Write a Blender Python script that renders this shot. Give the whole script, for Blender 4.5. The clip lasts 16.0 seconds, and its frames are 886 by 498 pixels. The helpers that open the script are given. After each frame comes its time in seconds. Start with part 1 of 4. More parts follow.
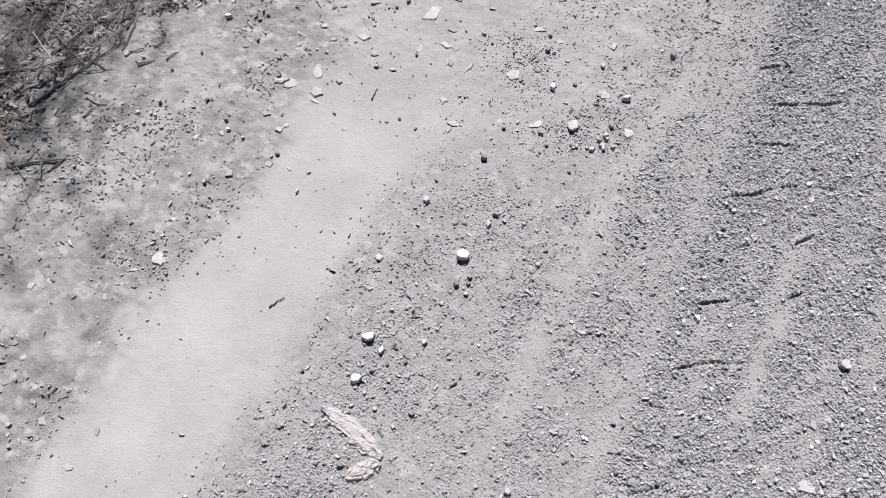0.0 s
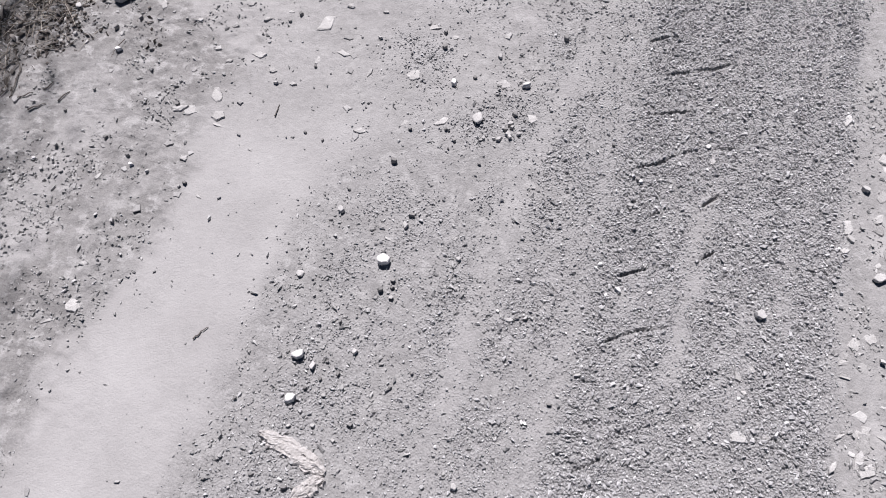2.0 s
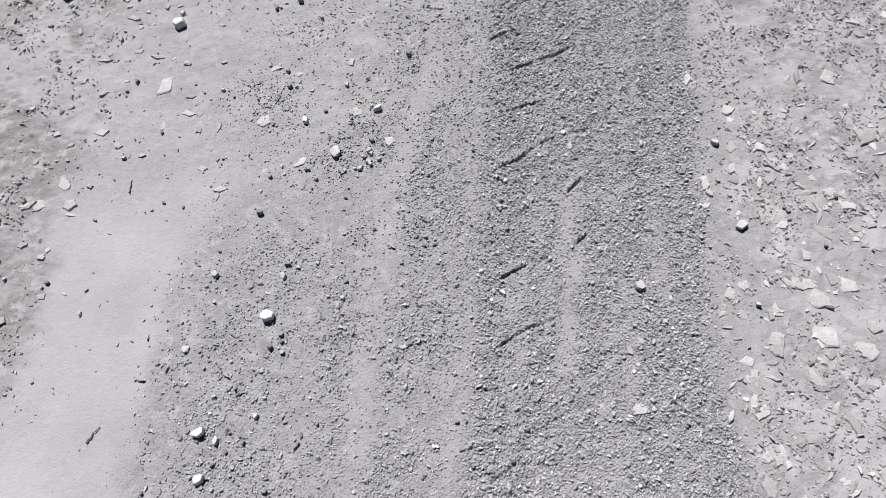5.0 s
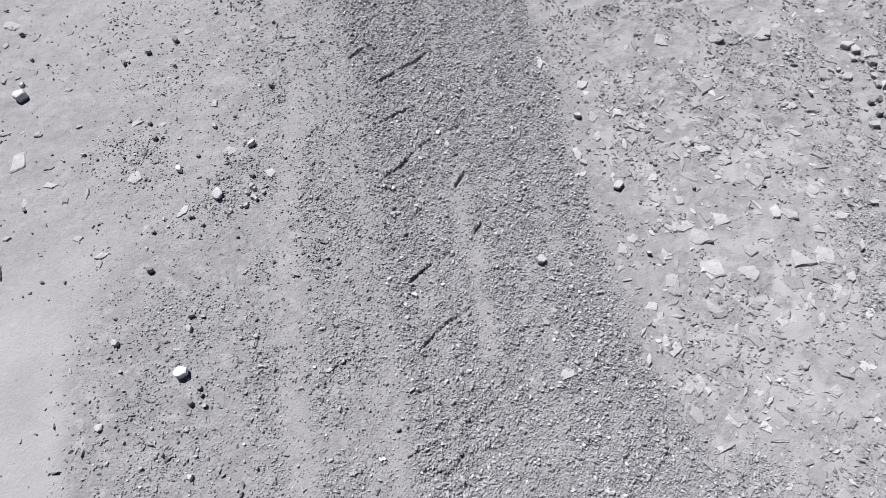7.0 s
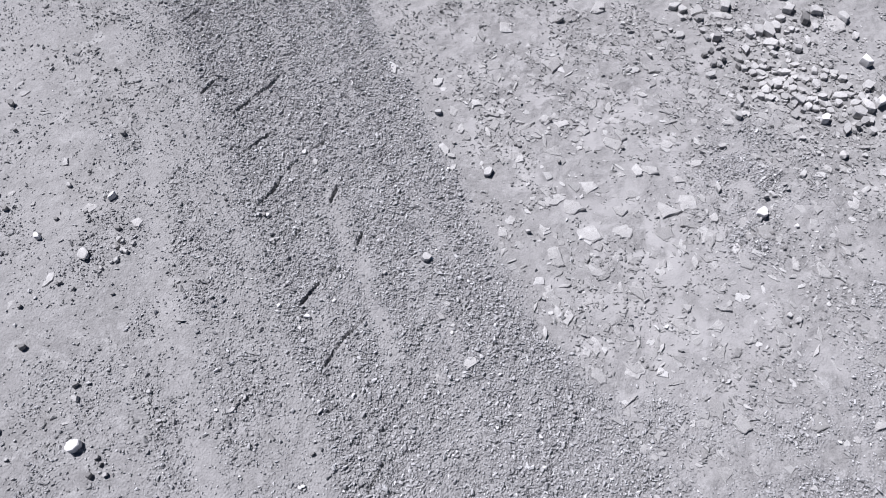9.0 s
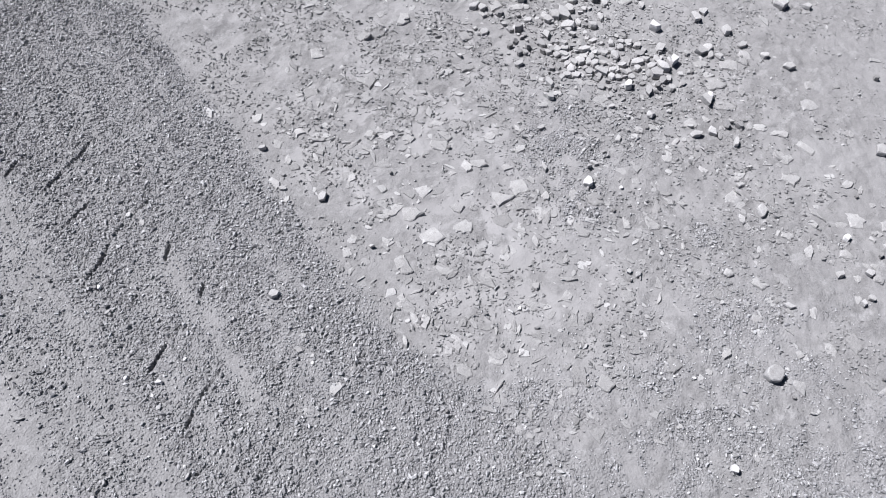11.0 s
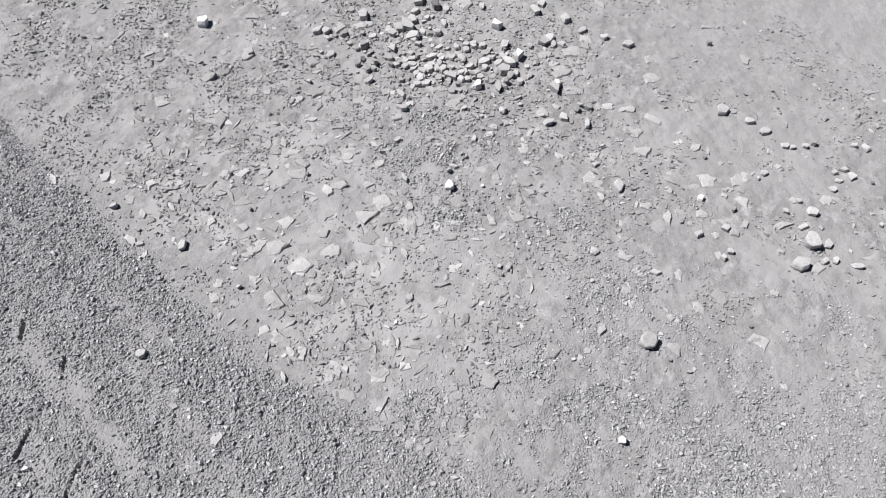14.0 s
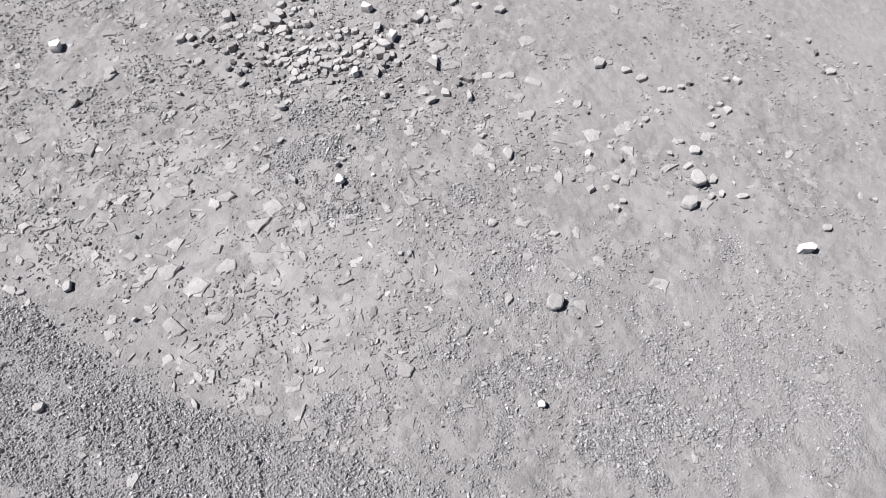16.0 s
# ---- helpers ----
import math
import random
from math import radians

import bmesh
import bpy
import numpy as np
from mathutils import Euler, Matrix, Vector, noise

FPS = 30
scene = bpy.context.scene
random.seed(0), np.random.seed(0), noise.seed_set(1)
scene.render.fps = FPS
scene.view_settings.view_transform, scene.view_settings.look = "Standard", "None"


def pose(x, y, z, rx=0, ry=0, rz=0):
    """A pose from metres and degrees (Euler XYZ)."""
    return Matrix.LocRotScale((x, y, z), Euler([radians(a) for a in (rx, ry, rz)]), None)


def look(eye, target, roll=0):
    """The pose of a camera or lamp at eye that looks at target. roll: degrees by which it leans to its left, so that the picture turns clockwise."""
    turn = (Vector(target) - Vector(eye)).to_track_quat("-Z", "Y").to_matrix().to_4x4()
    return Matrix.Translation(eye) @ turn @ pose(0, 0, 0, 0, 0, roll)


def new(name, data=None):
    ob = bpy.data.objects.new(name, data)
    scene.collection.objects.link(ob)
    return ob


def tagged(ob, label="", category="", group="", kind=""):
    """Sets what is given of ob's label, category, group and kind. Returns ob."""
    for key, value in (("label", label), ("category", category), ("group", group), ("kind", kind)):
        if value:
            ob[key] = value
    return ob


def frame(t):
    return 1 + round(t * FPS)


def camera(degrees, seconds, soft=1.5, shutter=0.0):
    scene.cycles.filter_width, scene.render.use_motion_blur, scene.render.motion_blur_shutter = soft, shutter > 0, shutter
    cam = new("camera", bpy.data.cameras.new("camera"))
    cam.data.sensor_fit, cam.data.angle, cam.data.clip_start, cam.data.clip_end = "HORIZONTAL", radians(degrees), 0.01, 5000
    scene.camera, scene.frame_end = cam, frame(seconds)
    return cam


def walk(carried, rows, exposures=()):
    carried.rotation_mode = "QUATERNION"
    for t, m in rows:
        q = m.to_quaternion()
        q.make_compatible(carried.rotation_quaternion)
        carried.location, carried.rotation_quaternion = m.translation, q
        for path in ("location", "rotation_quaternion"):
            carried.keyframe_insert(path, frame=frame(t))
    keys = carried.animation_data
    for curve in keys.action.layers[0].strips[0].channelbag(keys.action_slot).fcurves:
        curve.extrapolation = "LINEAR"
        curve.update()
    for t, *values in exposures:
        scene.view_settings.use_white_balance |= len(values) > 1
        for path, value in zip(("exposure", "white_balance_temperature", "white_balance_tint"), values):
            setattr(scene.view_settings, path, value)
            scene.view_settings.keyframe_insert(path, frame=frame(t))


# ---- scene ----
cam = camera(66.9, 16.0, soft=0.95)
PATH = [
    (0, (-0.126, 0.559, 1.424), (-0.537, 1.28, -0.396), -2.7),
    (0.5, (-0.103, 0.57, 1.427), (-0.501, 1.289, -0.396), -3.5),
    (1, (-0.087, 0.574, 1.425), (-0.447, 1.316, -0.397), -2.5),
    (1.5, (-0.071, 0.578, 1.424), (-0.401, 1.341, -0.395), -2.1),
    (2, (-0.05, 0.587, 1.425), (-0.34, 1.368, -0.393), -1.9),
    (2.5, (-0.031, 0.606, 1.427), (-0.29, 1.385, -0.397), -1.6),
    (3, (-0.01, 0.618, 1.424), (-0.241, 1.412, -0.397), -1.5),
    (3.2, (0.002, 0.631, 1.425), (-0.217, 1.423, -0.398), -1.7),
    (5.3, (0.086, 0.683, 1.45), (-0.013, 1.496, -0.375), -4.5),
    (5.5, (0.086, 0.67, 1.444), (0.011, 1.511, -0.369), -4.4),
    (6, (0.096, 0.663, 1.438), (0.146, 1.499, -0.378), -1.5),
    (6.5, (0.09, 0.646, 1.439), (0.216, 1.5, -0.366), 0.7),
    (7, (0.065, 0.629, 1.443), (0.253, 1.502, -0.346), 2.5),
    (7.5, (0.04, 0.635, 1.441), (0.302, 1.504, -0.341), 4.4),
    (8, (0.054, 0.648, 1.437), (0.389, 1.508, -0.337), 5.5),
    (8.5, (0.104, 0.621, 1.441), (0.494, 1.467, -0.329), 5.0),
    (9, (0.144, 0.587, 1.445), (0.566, 1.426, -0.321), 4.5),
    (9.5, (0.193, 0.571, 1.46), (0.689, 1.386, -0.297), 4.9),
    (10, (0.235, 0.571, 1.471), (0.779, 1.353, -0.287), 4.9),
    (10.2, (0.242, 0.562, 1.459), (0.827, 1.33, -0.293), 5.3),
    (12.3, (0.328, 0.426, 1.442), (1.07, 1.198, -0.246), 4.6),
    (12.5, (0.34, 0.427, 1.449), (1.092, 1.187, -0.241), 4.5),
    (13, (0.365, 0.413, 1.452), (1.151, 1.154, -0.231), 4.1),
    (13.5, (0.386, 0.4, 1.453), (1.205, 1.099, -0.232), 4.1),
    (14, (0.404, 0.374, 1.451), (1.244, 1.041, -0.237), 3.6),
    (14.5, (0.43, 0.35, 1.454), (1.292, 0.974, -0.239), 3.2),
    (15, (0.447, 0.336, 1.453), (1.321, 0.916, -0.25), 2.7),
    (15.5, (0.467, 0.326, 1.455), (1.357, 0.859, -0.255), 2.9),
    (16, (0.489, 0.31, 1.456), (1.388, 0.798, -0.262), 2.7),
]
EXPOSURES = [(0.0, 0.81, 6330, 17), (3.0, 0.71, 6330, 17), (5.5, 0.69, 6260, 14), (7.0, 0.65, 6160, 14), (9.0, 0.67, 6010, 16), (10.0, 0.63, 6010, 16), (12.5, 0.69, 6240, 10), (14.5, 0.63, 6320, 13), (16.0, 0.65, 6380, 14)]
walk(cam, [(t, look(e, g, r)) for t, e, g, r in PATH], EXPOSURES)

# ---- world, sun ----
SUN_FROM = Vector((-0.485, 0.875, 0.0)).normalized()      # where the sun stands, seen from above
SUN_HEIGHT = radians(54)
sun_dir = Vector((SUN_FROM.x * math.cos(SUN_HEIGHT), SUN_FROM.y * math.cos(SUN_HEIGHT), math.sin(SUN_HEIGHT)))
world = bpy.data.worlds.new("sky")
world.use_nodes = True
scene.world = world
wn = world.node_tree.nodes
sky = wn.new("ShaderNodeTexSky")
sky.sky_type, sky.sun_disc = "NISHITA", False
sky.sun_elevation = SUN_HEIGHT
sky.altitude, sky.air_density, sky.dust_density, sky.ozone_density = 2400, 0.25, 0.05, 0.6
sky.sun_rotation = math.atan2(SUN_FROM.x, SUN_FROM.y)
wn["Background"].inputs["Strength"].default_value = 0.05
world.node_tree.links.new(sky.outputs[0], wn["Background"].inputs["Color"])
sun = new("sun", bpy.data.lights.new("sun", "SUN"))
sun.data.energy, sun.data.angle, sun.data.color = 4.95, radians(0.53), (1.0, 0.975, 0.945)
sun.matrix_world = look(sun_dir * 30, (0, 0, 0))


# ---- materials ----
def material(name, rough=0.9):
    m = bpy.data.materials.new(name)
    m.use_nodes = True
    nt = m.node_tree
    b = nt.nodes["Principled BSDF"]
    b.inputs["Roughness"].default_value = rough
    b.inputs["Specular IOR Level"].default_value = 0.25
    return m, nt, b


def node(nt, kind, **values):
    n = nt.nodes.new(kind)
    for k, v in values.items():
        n.inputs[k].default_value = v
    return n


def noise_node(nt, vec, scale, detail=4.0, rough=0.6):
    n = node(nt, "ShaderNodeTexNoise", Scale=scale, Detail=detail, Roughness=rough)
    nt.links.new(vec, n.inputs["Vector"])
    return n.outputs["Fac"]


def ramp(nt, fac, stops):
    n = nt.nodes.new("ShaderNodeValToRGB")
    e = n.color_ramp.elements
    while len(e) < len(stops):
        e.new(0.5)
    for el, (p, c) in zip(e, stops):
        el.position = p
        el.color = (*c, 1) if len(c) == 3 else c
    nt.links.new(fac, n.inputs["Fac"])
    return n.outputs["Color"]


def mix(nt, kind, fac, a, b):
    n = nt.nodes.new("ShaderNodeMix")
    n.data_type, n.blend_type = "RGBA", kind
    for sock, v in ((0, fac), (6, a), (7, b)):
        if isinstance(v, (int, float)):
            n.inputs[sock].default_value = v
        elif isinstance(v, tuple):
            n.inputs[sock].default_value = (*v, 1)
        else:
            nt.links.new(v, n.inputs[sock])
    return n.outputs[2]


def bump(nt, bsdf, height, strength, distance, normal=None):
    n = node(nt, "ShaderNodeBump", Strength=strength, Distance=distance)
    nt.links.new(height, n.inputs["Height"])
    if normal is not None:
        nt.links.new(normal, n.inputs["Normal"])
    if bsdf is not None:
        nt.links.new(n.outputs[0], bsdf.inputs["Normal"])
    return n.outputs[0]


def ground_material():
    m, nt, b = material("dusty_earth", 0.95)
    pos = nt.nodes.new("ShaderNodeTexCoord").outputs["Object"]
    at = nt.nodes.new("ShaderNodeAttribute")
    at.attribute_name = "soil"
    sep = nt.nodes.new("ShaderNodeSeparateColor")
    nt.links.new(at.outputs["Color"], sep.inputs[0])
    gravel, dust, litter = sep.outputs
    base = ramp(nt, noise_node(nt, pos, 9.0, 6.0, 0.65), [(0.3, EARTH_LOW), (0.7, EARTH_HIGH)])
    base = mix(nt, "MIX", dust, base, ramp(nt, noise_node(nt, pos, 5.0, 5.0, 0.55), [(0.3, DUST_LOW), (0.7, DUST_HIGH)]))
    base = mix(nt, "MIX", gravel, base, ramp(nt, noise_node(nt, pos, 24.0, 5.0, 0.7), [(0.3, GRIT_LOW), (0.7, GRIT_HIGH)]))
    base = mix(nt, "MIX", litter, base, ramp(nt, noise_node(nt, pos, 30.0, 5.0, 0.7), [(0.3, LITTER_LOW), (0.7, LITTER_HIGH)]))
    crushed = ramp(nt, noise_node(nt, pos, 22.0, 7.0, 0.62), [(0.52, (0, 0, 0)), (0.60, (0.6, 0.6, 0.6))])
    keep = node(nt, "ShaderNodeMath")
    keep.operation = "SUBTRACT"
    keep.use_clamp = True
    nt.links.new(crushed, keep.inputs[0])
    most = node(nt, "ShaderNodeMath")
    most.operation = "ADD"
    nt.links.new(gravel, most.inputs[0])
    nt.links.new(dust, most.inputs[1])
    nt.links.new(most.outputs[0], keep.inputs[1])
    base = mix(nt, "MIX", keep.outputs[0], base, (0.350, 0.346, 0.342))
    # fine grains and pale flecks
    grains = ramp(nt, noise_node(nt, pos, 260.0, 3.0, 0.7), [(0.30, (0.55, 0.55, 0.55)), (0.52, (1, 1, 1)), (0.75, (1.25, 1.25, 1.25))])
    calm = node(nt, "ShaderNodeMapRange")
    nt.links.new(dust, calm.inputs["Value"])
    calm.inputs["To Min"].default_value, calm.inputs["To Max"].default_value = 0.5, 0.12
    base = mix(nt, "MULTIPLY", calm.outputs[0], base, grains)
    flecks = ramp(nt, noise_node(nt, pos, 55.0, 4.0, 0.6), [(0.35, (0.78, 0.78, 0.78)), (0.6, (1.06, 1.06, 1.06))])
    base = mix(nt, "MULTIPLY", calm.outputs[0], base, flecks)
    nt.links.new(base, b.inputs["Base Color"])
    soft = node(nt, "ShaderNodeMapRange")
    nt.links.new(dust, soft.inputs["Value"])
    soft.inputs["To Min"].default_value, soft.inputs["To Max"].default_value = 0.6, 0.10
    n1 = bump(nt, None, noise_node(nt, pos, 90.0, 5.0, 0.65), 0.55, 0.006)
    nt.links.new(soft.outputs[0], n1.node.inputs["Strength"])
    cells = node(nt, "ShaderNodeTexVoronoi", Scale=190.0)
    nt.links.new(pos, cells.inputs["Vector"])
    grainy = node(nt, "ShaderNodeMapRange")
    nt.links.new(gravel, grainy.inputs["Value"])
    grainy.inputs["To Min"].default_value, grainy.inputs["To Max"].default_value = 0.12, 0.9
    n2 = bump(nt, None, cells.outputs["Distance"], 0.8, -0.006, n1)
    nt.links.new(grainy.outputs[0], n2.node.inputs["Strength"])
    bump(nt, b, noise_node(nt, pos, 330.0, 3.0, 0.7), 0.5, 0.0022, n2)
    return m


def stone_material(name, low, high, dusting=0.35):
    m, nt, b = material(name, 0.85)
    pos = nt.nodes.new("ShaderNodeTexCoord").outputs["Object"]
    info = nt.nodes.new("ShaderNodeObjectInfo")
    base = ramp(nt, info.outputs["Random"], [(0.0, low), (1.0, high)])
    base = mix(nt, "MULTIPLY", 0.7, base, ramp(nt, noise_node(nt, pos, 70.0, 5.0, 0.65), [(0.3, (0.62, 0.61, 0.60)), (0.65, (1.12, 1.12, 1.12))]))
    base = mix(nt, "MIX", ramp(nt, noise_node(nt, pos, 35.0, 3.0, 0.5), [(0.45, (0, 0, 0)), (0.62, (dusting, dusting, dusting))]), base, DUST_LOW)
    base = mix(nt, "MULTIPLY", 0.5, base, ramp(nt, noise_node(nt, pos, 420.0, 2.0, 0.6), [(0.3, (0.6, 0.6, 0.6)), (0.6, (1.1, 1.1, 1.1))]))
    nt.links.new(base, b.inputs["Base Color"])
    n1 = bump(nt, None, noise_node(nt, pos, 120.0, 4.0, 0.6), 0.6, 0.003)
    bump(nt, b, noise_node(nt, pos, 500.0, 2.0, 0.6), 0.35, 0.001, n1)
    return m


def grain_material(name, stops):
    m, nt, b = material(name, 0.9)
    pos = nt.nodes.new("ShaderNodeTexCoord").outputs["Object"]
    geo = nt.nodes.new("ShaderNodeNewGeometry")
    base = ramp(nt, geo.outputs["Random Per Island"], stops)
    base = mix(nt, "MULTIPLY", 0.6, base, ramp(nt, noise_node(nt, pos, 300.0, 3.0, 0.6), [(0.3, (0.65, 0.65, 0.65)), (0.65, (1.1, 1.1, 1.1))]))
    nt.links.new(base, b.inputs["Base Color"])
    bump(nt, b, noise_node(nt, pos, 600.0, 2.0, 0.6), 0.4, 0.0008)
    return m


EARTH_LOW, EARTH_HIGH = (0.212, 0.208, 0.205), (0.276, 0.271, 0.268)
DUST_LOW, DUST_HIGH = (0.276, 0.270, 0.267), (0.340, 0.334, 0.331)
GRIT_LOW, GRIT_HIGH = (0.240, 0.238, 0.240), (0.302, 0.300, 0.301)
LITTER_LOW, LITTER_HIGH = (0.048, 0.044, 0.041), (0.150, 0.142, 0.136)
EARTH = ground_material()
STONE = {
    "pale": stone_material("pale_limestone", (0.60, 0.594, 0.585), (0.68, 0.673, 0.662), 0.10),
    "grey": stone_material("grey_limestone", (0.38, 0.375, 0.369), (0.47, 0.464, 0.456), 0.22),
    # same limestone, coloured darker all over to stand in for its shaded side
    "dark": stone_material("shade_toned_stone", (0.168, 0.165, 0.162), (0.264, 0.259, 0.255), 0.2),
    "flat": stone_material("dusty_slab", (0.325, 0.320, 0.314), (0.430, 0.424, 0.416), 0.45),
}
STONE["big"] = STONE["grey"]
STONE["chip"] = STONE["flat"]
STONE["lump"] = STONE["grey"]
GRAVEL = grain_material("gravel", [(0.0, (0.200, 0.199, 0.201)), (0.35, (0.315, 0.313, 0.316)), (0.88, (0.405, 0.403, 0.405)), (1.0, (0.57, 0.567, 0.566))])
GRIT = grain_material("grit", [(0.0, (0.208, 0.206, 0.204)), (0.3, (0.266, 0.263, 0.260)), (0.8, (0.325, 0.322, 0.317)), (1.0, (0.44, 0.437, 0.432))])
STONE_BITS = grain_material("rubble", [(0.0, (0.252, 0.247, 0.243)), (0.5, (0.336, 0.330, 0.324)), (1.0, (0.420, 0.414, 0.405))])
CRUST = grain_material("earth_crust", [(0.0, (0.235, 0.231, 0.228)), (0.6, (0.285, 0.280, 0.277)), (1.0, (0.355, 0.350, 0.346))])
CHIP = grain_material("stone_chips", [(0.0, (0.265, 0.261, 0.256)), (0.6, (0.335, 0.330, 0.324)), (1.0, (0.455, 0.449, 0.441))])


# ---- shape of the ground ----
def step(a, b, v):
    t = np.clip((v - a) / (b - a), 0, 1)
    return t * t * (3 - 2 * t)


def lattice(x, y, seed):
    """Smooth value noise, 0 to 1, one cell a unit."""
    xi, yi = np.floor(x).astype(np.int64), np.floor(y).astype(np.int64)
    u, v = x - xi, y - yi
    u, v = u * u * (3 - 2 * u), v * v * (3 - 2 * v)

    def h(i, j):
        n = (i * 374761393 + j * 668265263 + seed * 974711) & 0x7FFFFFFF
        n = ((n ^ (n >> 13)) * 1274126177) & 0x7FFFFFFF
        return ((n ^ (n >> 16)) & 0xFFFF) / 65535.0
    return (h(xi, yi) * (1 - u) + h(xi + 1, yi) * u) * (1 - v) + (h(xi, yi + 1) * (1 - u) + h(xi + 1, yi + 1) * u) * v


def fbm(x, y, freq, octaves, seed):
    s, a, total = 0.0, 1.0, 0.0
    for k in range(octaves):
        s = s + a * lattice(x * freq + 17.3 * k, y * freq - 9.1 * k, seed + k)
        total, a, freq = total + a, a * 0.55, freq * 2.03
    return s / total - 0.5


def soils(x, y):
    """How gravelly, dusty and littered the ground is at a place, 0 to 1 each, and how cloddy. Litter also holds shade
    painted on the clods.
    """
    w = fbm(x, y, 3.0, 4, 5) * 0.16
    w2 = fbm(x, y, 9.0, 4, 15) * 0.10
    patch = fbm(x, y, 4.5, 4, 25)
    fine = fbm(x, y, 14.0, 3, 45)
    streak = fbm(x * 9.0, y * 0.55, 2.2, 3, 55)
    right = 0.605 + 0.11 * step(1.1, 0.6, y)
    band = (0.46 * step(-0.10, 0.0, x + w * 0.6) + 0.54 * step(0.03, 0.09, x + w * 0.5)) * (1 - step(-0.03, 0.03, x + w2 * 0.5 - right))
    # pale strips where a tyre pressed the gravel into the dust
    tread = 0.0
    for cx, half, y0, y1, clear in ((0.285, 0.026, 1.04, 1.54, 0.9), (0.160, 0.027, 0.90, 1.26, 0.9), (0.31, 0.020, 1.95, 2.4, 0.5), (0.44, 0.022, 1.80, 2.4, 0.45), (0.05, 0.024, 0.8, 1.05, 0.7),
                                    (0.42, 0.022, 1.0, 1.3, 0.7), (0.52, 0.016, 1.5, 2.3, 0.4), (0.49, 0.03, 1.24, 1.46, 0.7)):
        tread = np.maximum(tread, clear * (1 - step(half * 0.2, half * 1.6, abs(x + w2 * 0.4 - cx))) * step(y0 - 0.10, y0 + 0.08, y + w) * (1 - step(y1 - 0.10, y1 + 0.10, y + w)))
    lane = -0.16 + 0.08 * step(1.3, 2.0, y)
    tread = np.maximum(tread, 0.9 * (1 - step(0.012, 0.05, abs(x + w2 * 0.3 - lane))) * step(0.6, 0.8, y) * (1 - step(2.1, 2.5, y)))
    low_right = step(0.85, 0.45, y + w) * step(0.55, 0.75, x) * (1 - step(1.15, 1.75, x + w)) * np.clip(0.30 + 1.8 * patch + 2.4 * fine, 0, 1)
    under_pile = (1 - step(0.05, 0.30, np.hypot(x - 1.36, (y - 1.20) * 0.8) + w)) * np.clip(0.42 + 2.4 * fine, 0, 0.75)
    middle = step(-0.68, -0.46, x + w) * (1 - step(0.0, 0.1, x + w)) * (0.18 + 0.38 * step(1.55, 0.9, y)) * np.clip(0.68 + 2.2 * patch + 1.5 * fine + 1.2 * streak, 0.1, 1.5)
    for cx, cy, rad in ((-0.36, 1.24, 0.13), (-0.40, 0.98, 0.10), (-0.42, 0.74, 0.12), (-0.50, 1.75, 0.09), (-0.27, 1.58, 0.08), (-0.17, 1.36, 0.10)):
        middle = np.maximum(middle, 0.48 * np.clip(0.9 + 2.5 * fine, 0, 1) * (1 - step(rad * 0.2, rad * 1.6, np.hypot(x - cx, y - cy) + 1.6 * w2)))
    middle = np.maximum(middle, 0.60 * step(-0.34, -0.10, x + w) * (1 - step(0.0, 0.1, x + w)) * step(1.1, 1.4, y) * np.clip(0.7 + 2.2 * fine + 2.0 * patch + streak, 0, 1.2))
    for cx, cy, rad in ((0.86, 0.46, 0.11), (1.03, 0.42, 0.11), (0.72, 0.66, 0.10), (1.34, 0.42, 0.06), (1.62, 0.11, 0.07), (1.03, 0.56, 0.07), (1.42, 0.74, 0.05), (1.22, 1.02, 0.06)):
        low_right = np.maximum(low_right, 0.95 * np.clip(0.75 + 3.5 * fine, 0, 1) * (1 - step(rad * 0.2, rad * 1.7, np.hypot(x - cx, y - cy) + 1.6 * w2)))
    gravel = np.clip(np.maximum(np.maximum(band * np.clip(0.88 + 0.5 * fine + 0.6 * streak, 0.4, 1), middle), np.maximum(low_right, under_pile)) * (1 - 0.85 * tread * np.clip(0.8 + 3 * fine, 0.0, 1)), 0, 1)
    dust = step(-1.02, -0.92, x + w * 1.2 + w2 * 1.9) * (1 - step(-0.66, -0.58 + 0.2 * step(1.2, 1.7, y), x - 0.26 * step(1.25, 1.7, y) + w * 0.8 + w2 * 0.6)) * (1 - 0.6 * step(1.22, 1.62, y + w))
    dust = dust * (0.86 + 0.5 * np.clip(fine, -0.3, 0.2))
    # pale drifts of dust among the clods
    drift = step(0.02, 0.14, fbm(x, y, 5.5, 5, 65)) * (1 - step(-0.93, -0.85, x)) * step(-1.55, -1.2, x + w)
    dust = np.maximum(dust, 0.5 * drift)
    dust = np.maximum(dust, 0.45 * tread * np.clip(0.8 + 3 * fine, 0.0, 1))
    dust = np.maximum(dust, 0.4 * step(2.0, 2.35, x + w) * np.clip(0.8 + 1.5 * patch, 0, 1))
    dust = np.maximum(dust, 0.55 * step(0.6, 0.7, x - right + 0.605) * np.clip(0.3 + 2.5 * patch, 0, 1))
    # pale crushed patches in the trodden stony ground
    pale = step(0.02, 0.10, fbm(x, y, 13.0, 4, 85)) * step(0.62, 0.7, x) * (1 - step(1.9, 2.3, x)) * (0.55 + 0.45 * (1 - step(0.25, 0.6, np.hypot(x - 0.95, (y - 1.2) * 0.8))))
    dust = np.maximum(dust, pale * (1 - gravel))
    clod = 1 - step(-1.02, -0.88, x + w)
    litter = np.clip((1 - step(-1.62, -1.45, x + w * 0.9 - 0.08 * step(1.25, 1.5, y))) * step(0.5, 0.8, y + 2 * w) * (0.75 + fine), 0, 1)
    litter = litter * (1 - step(2.2, 3.4, y + 4 * w)) * step(-4.5, -2.4, x + 6 * w)
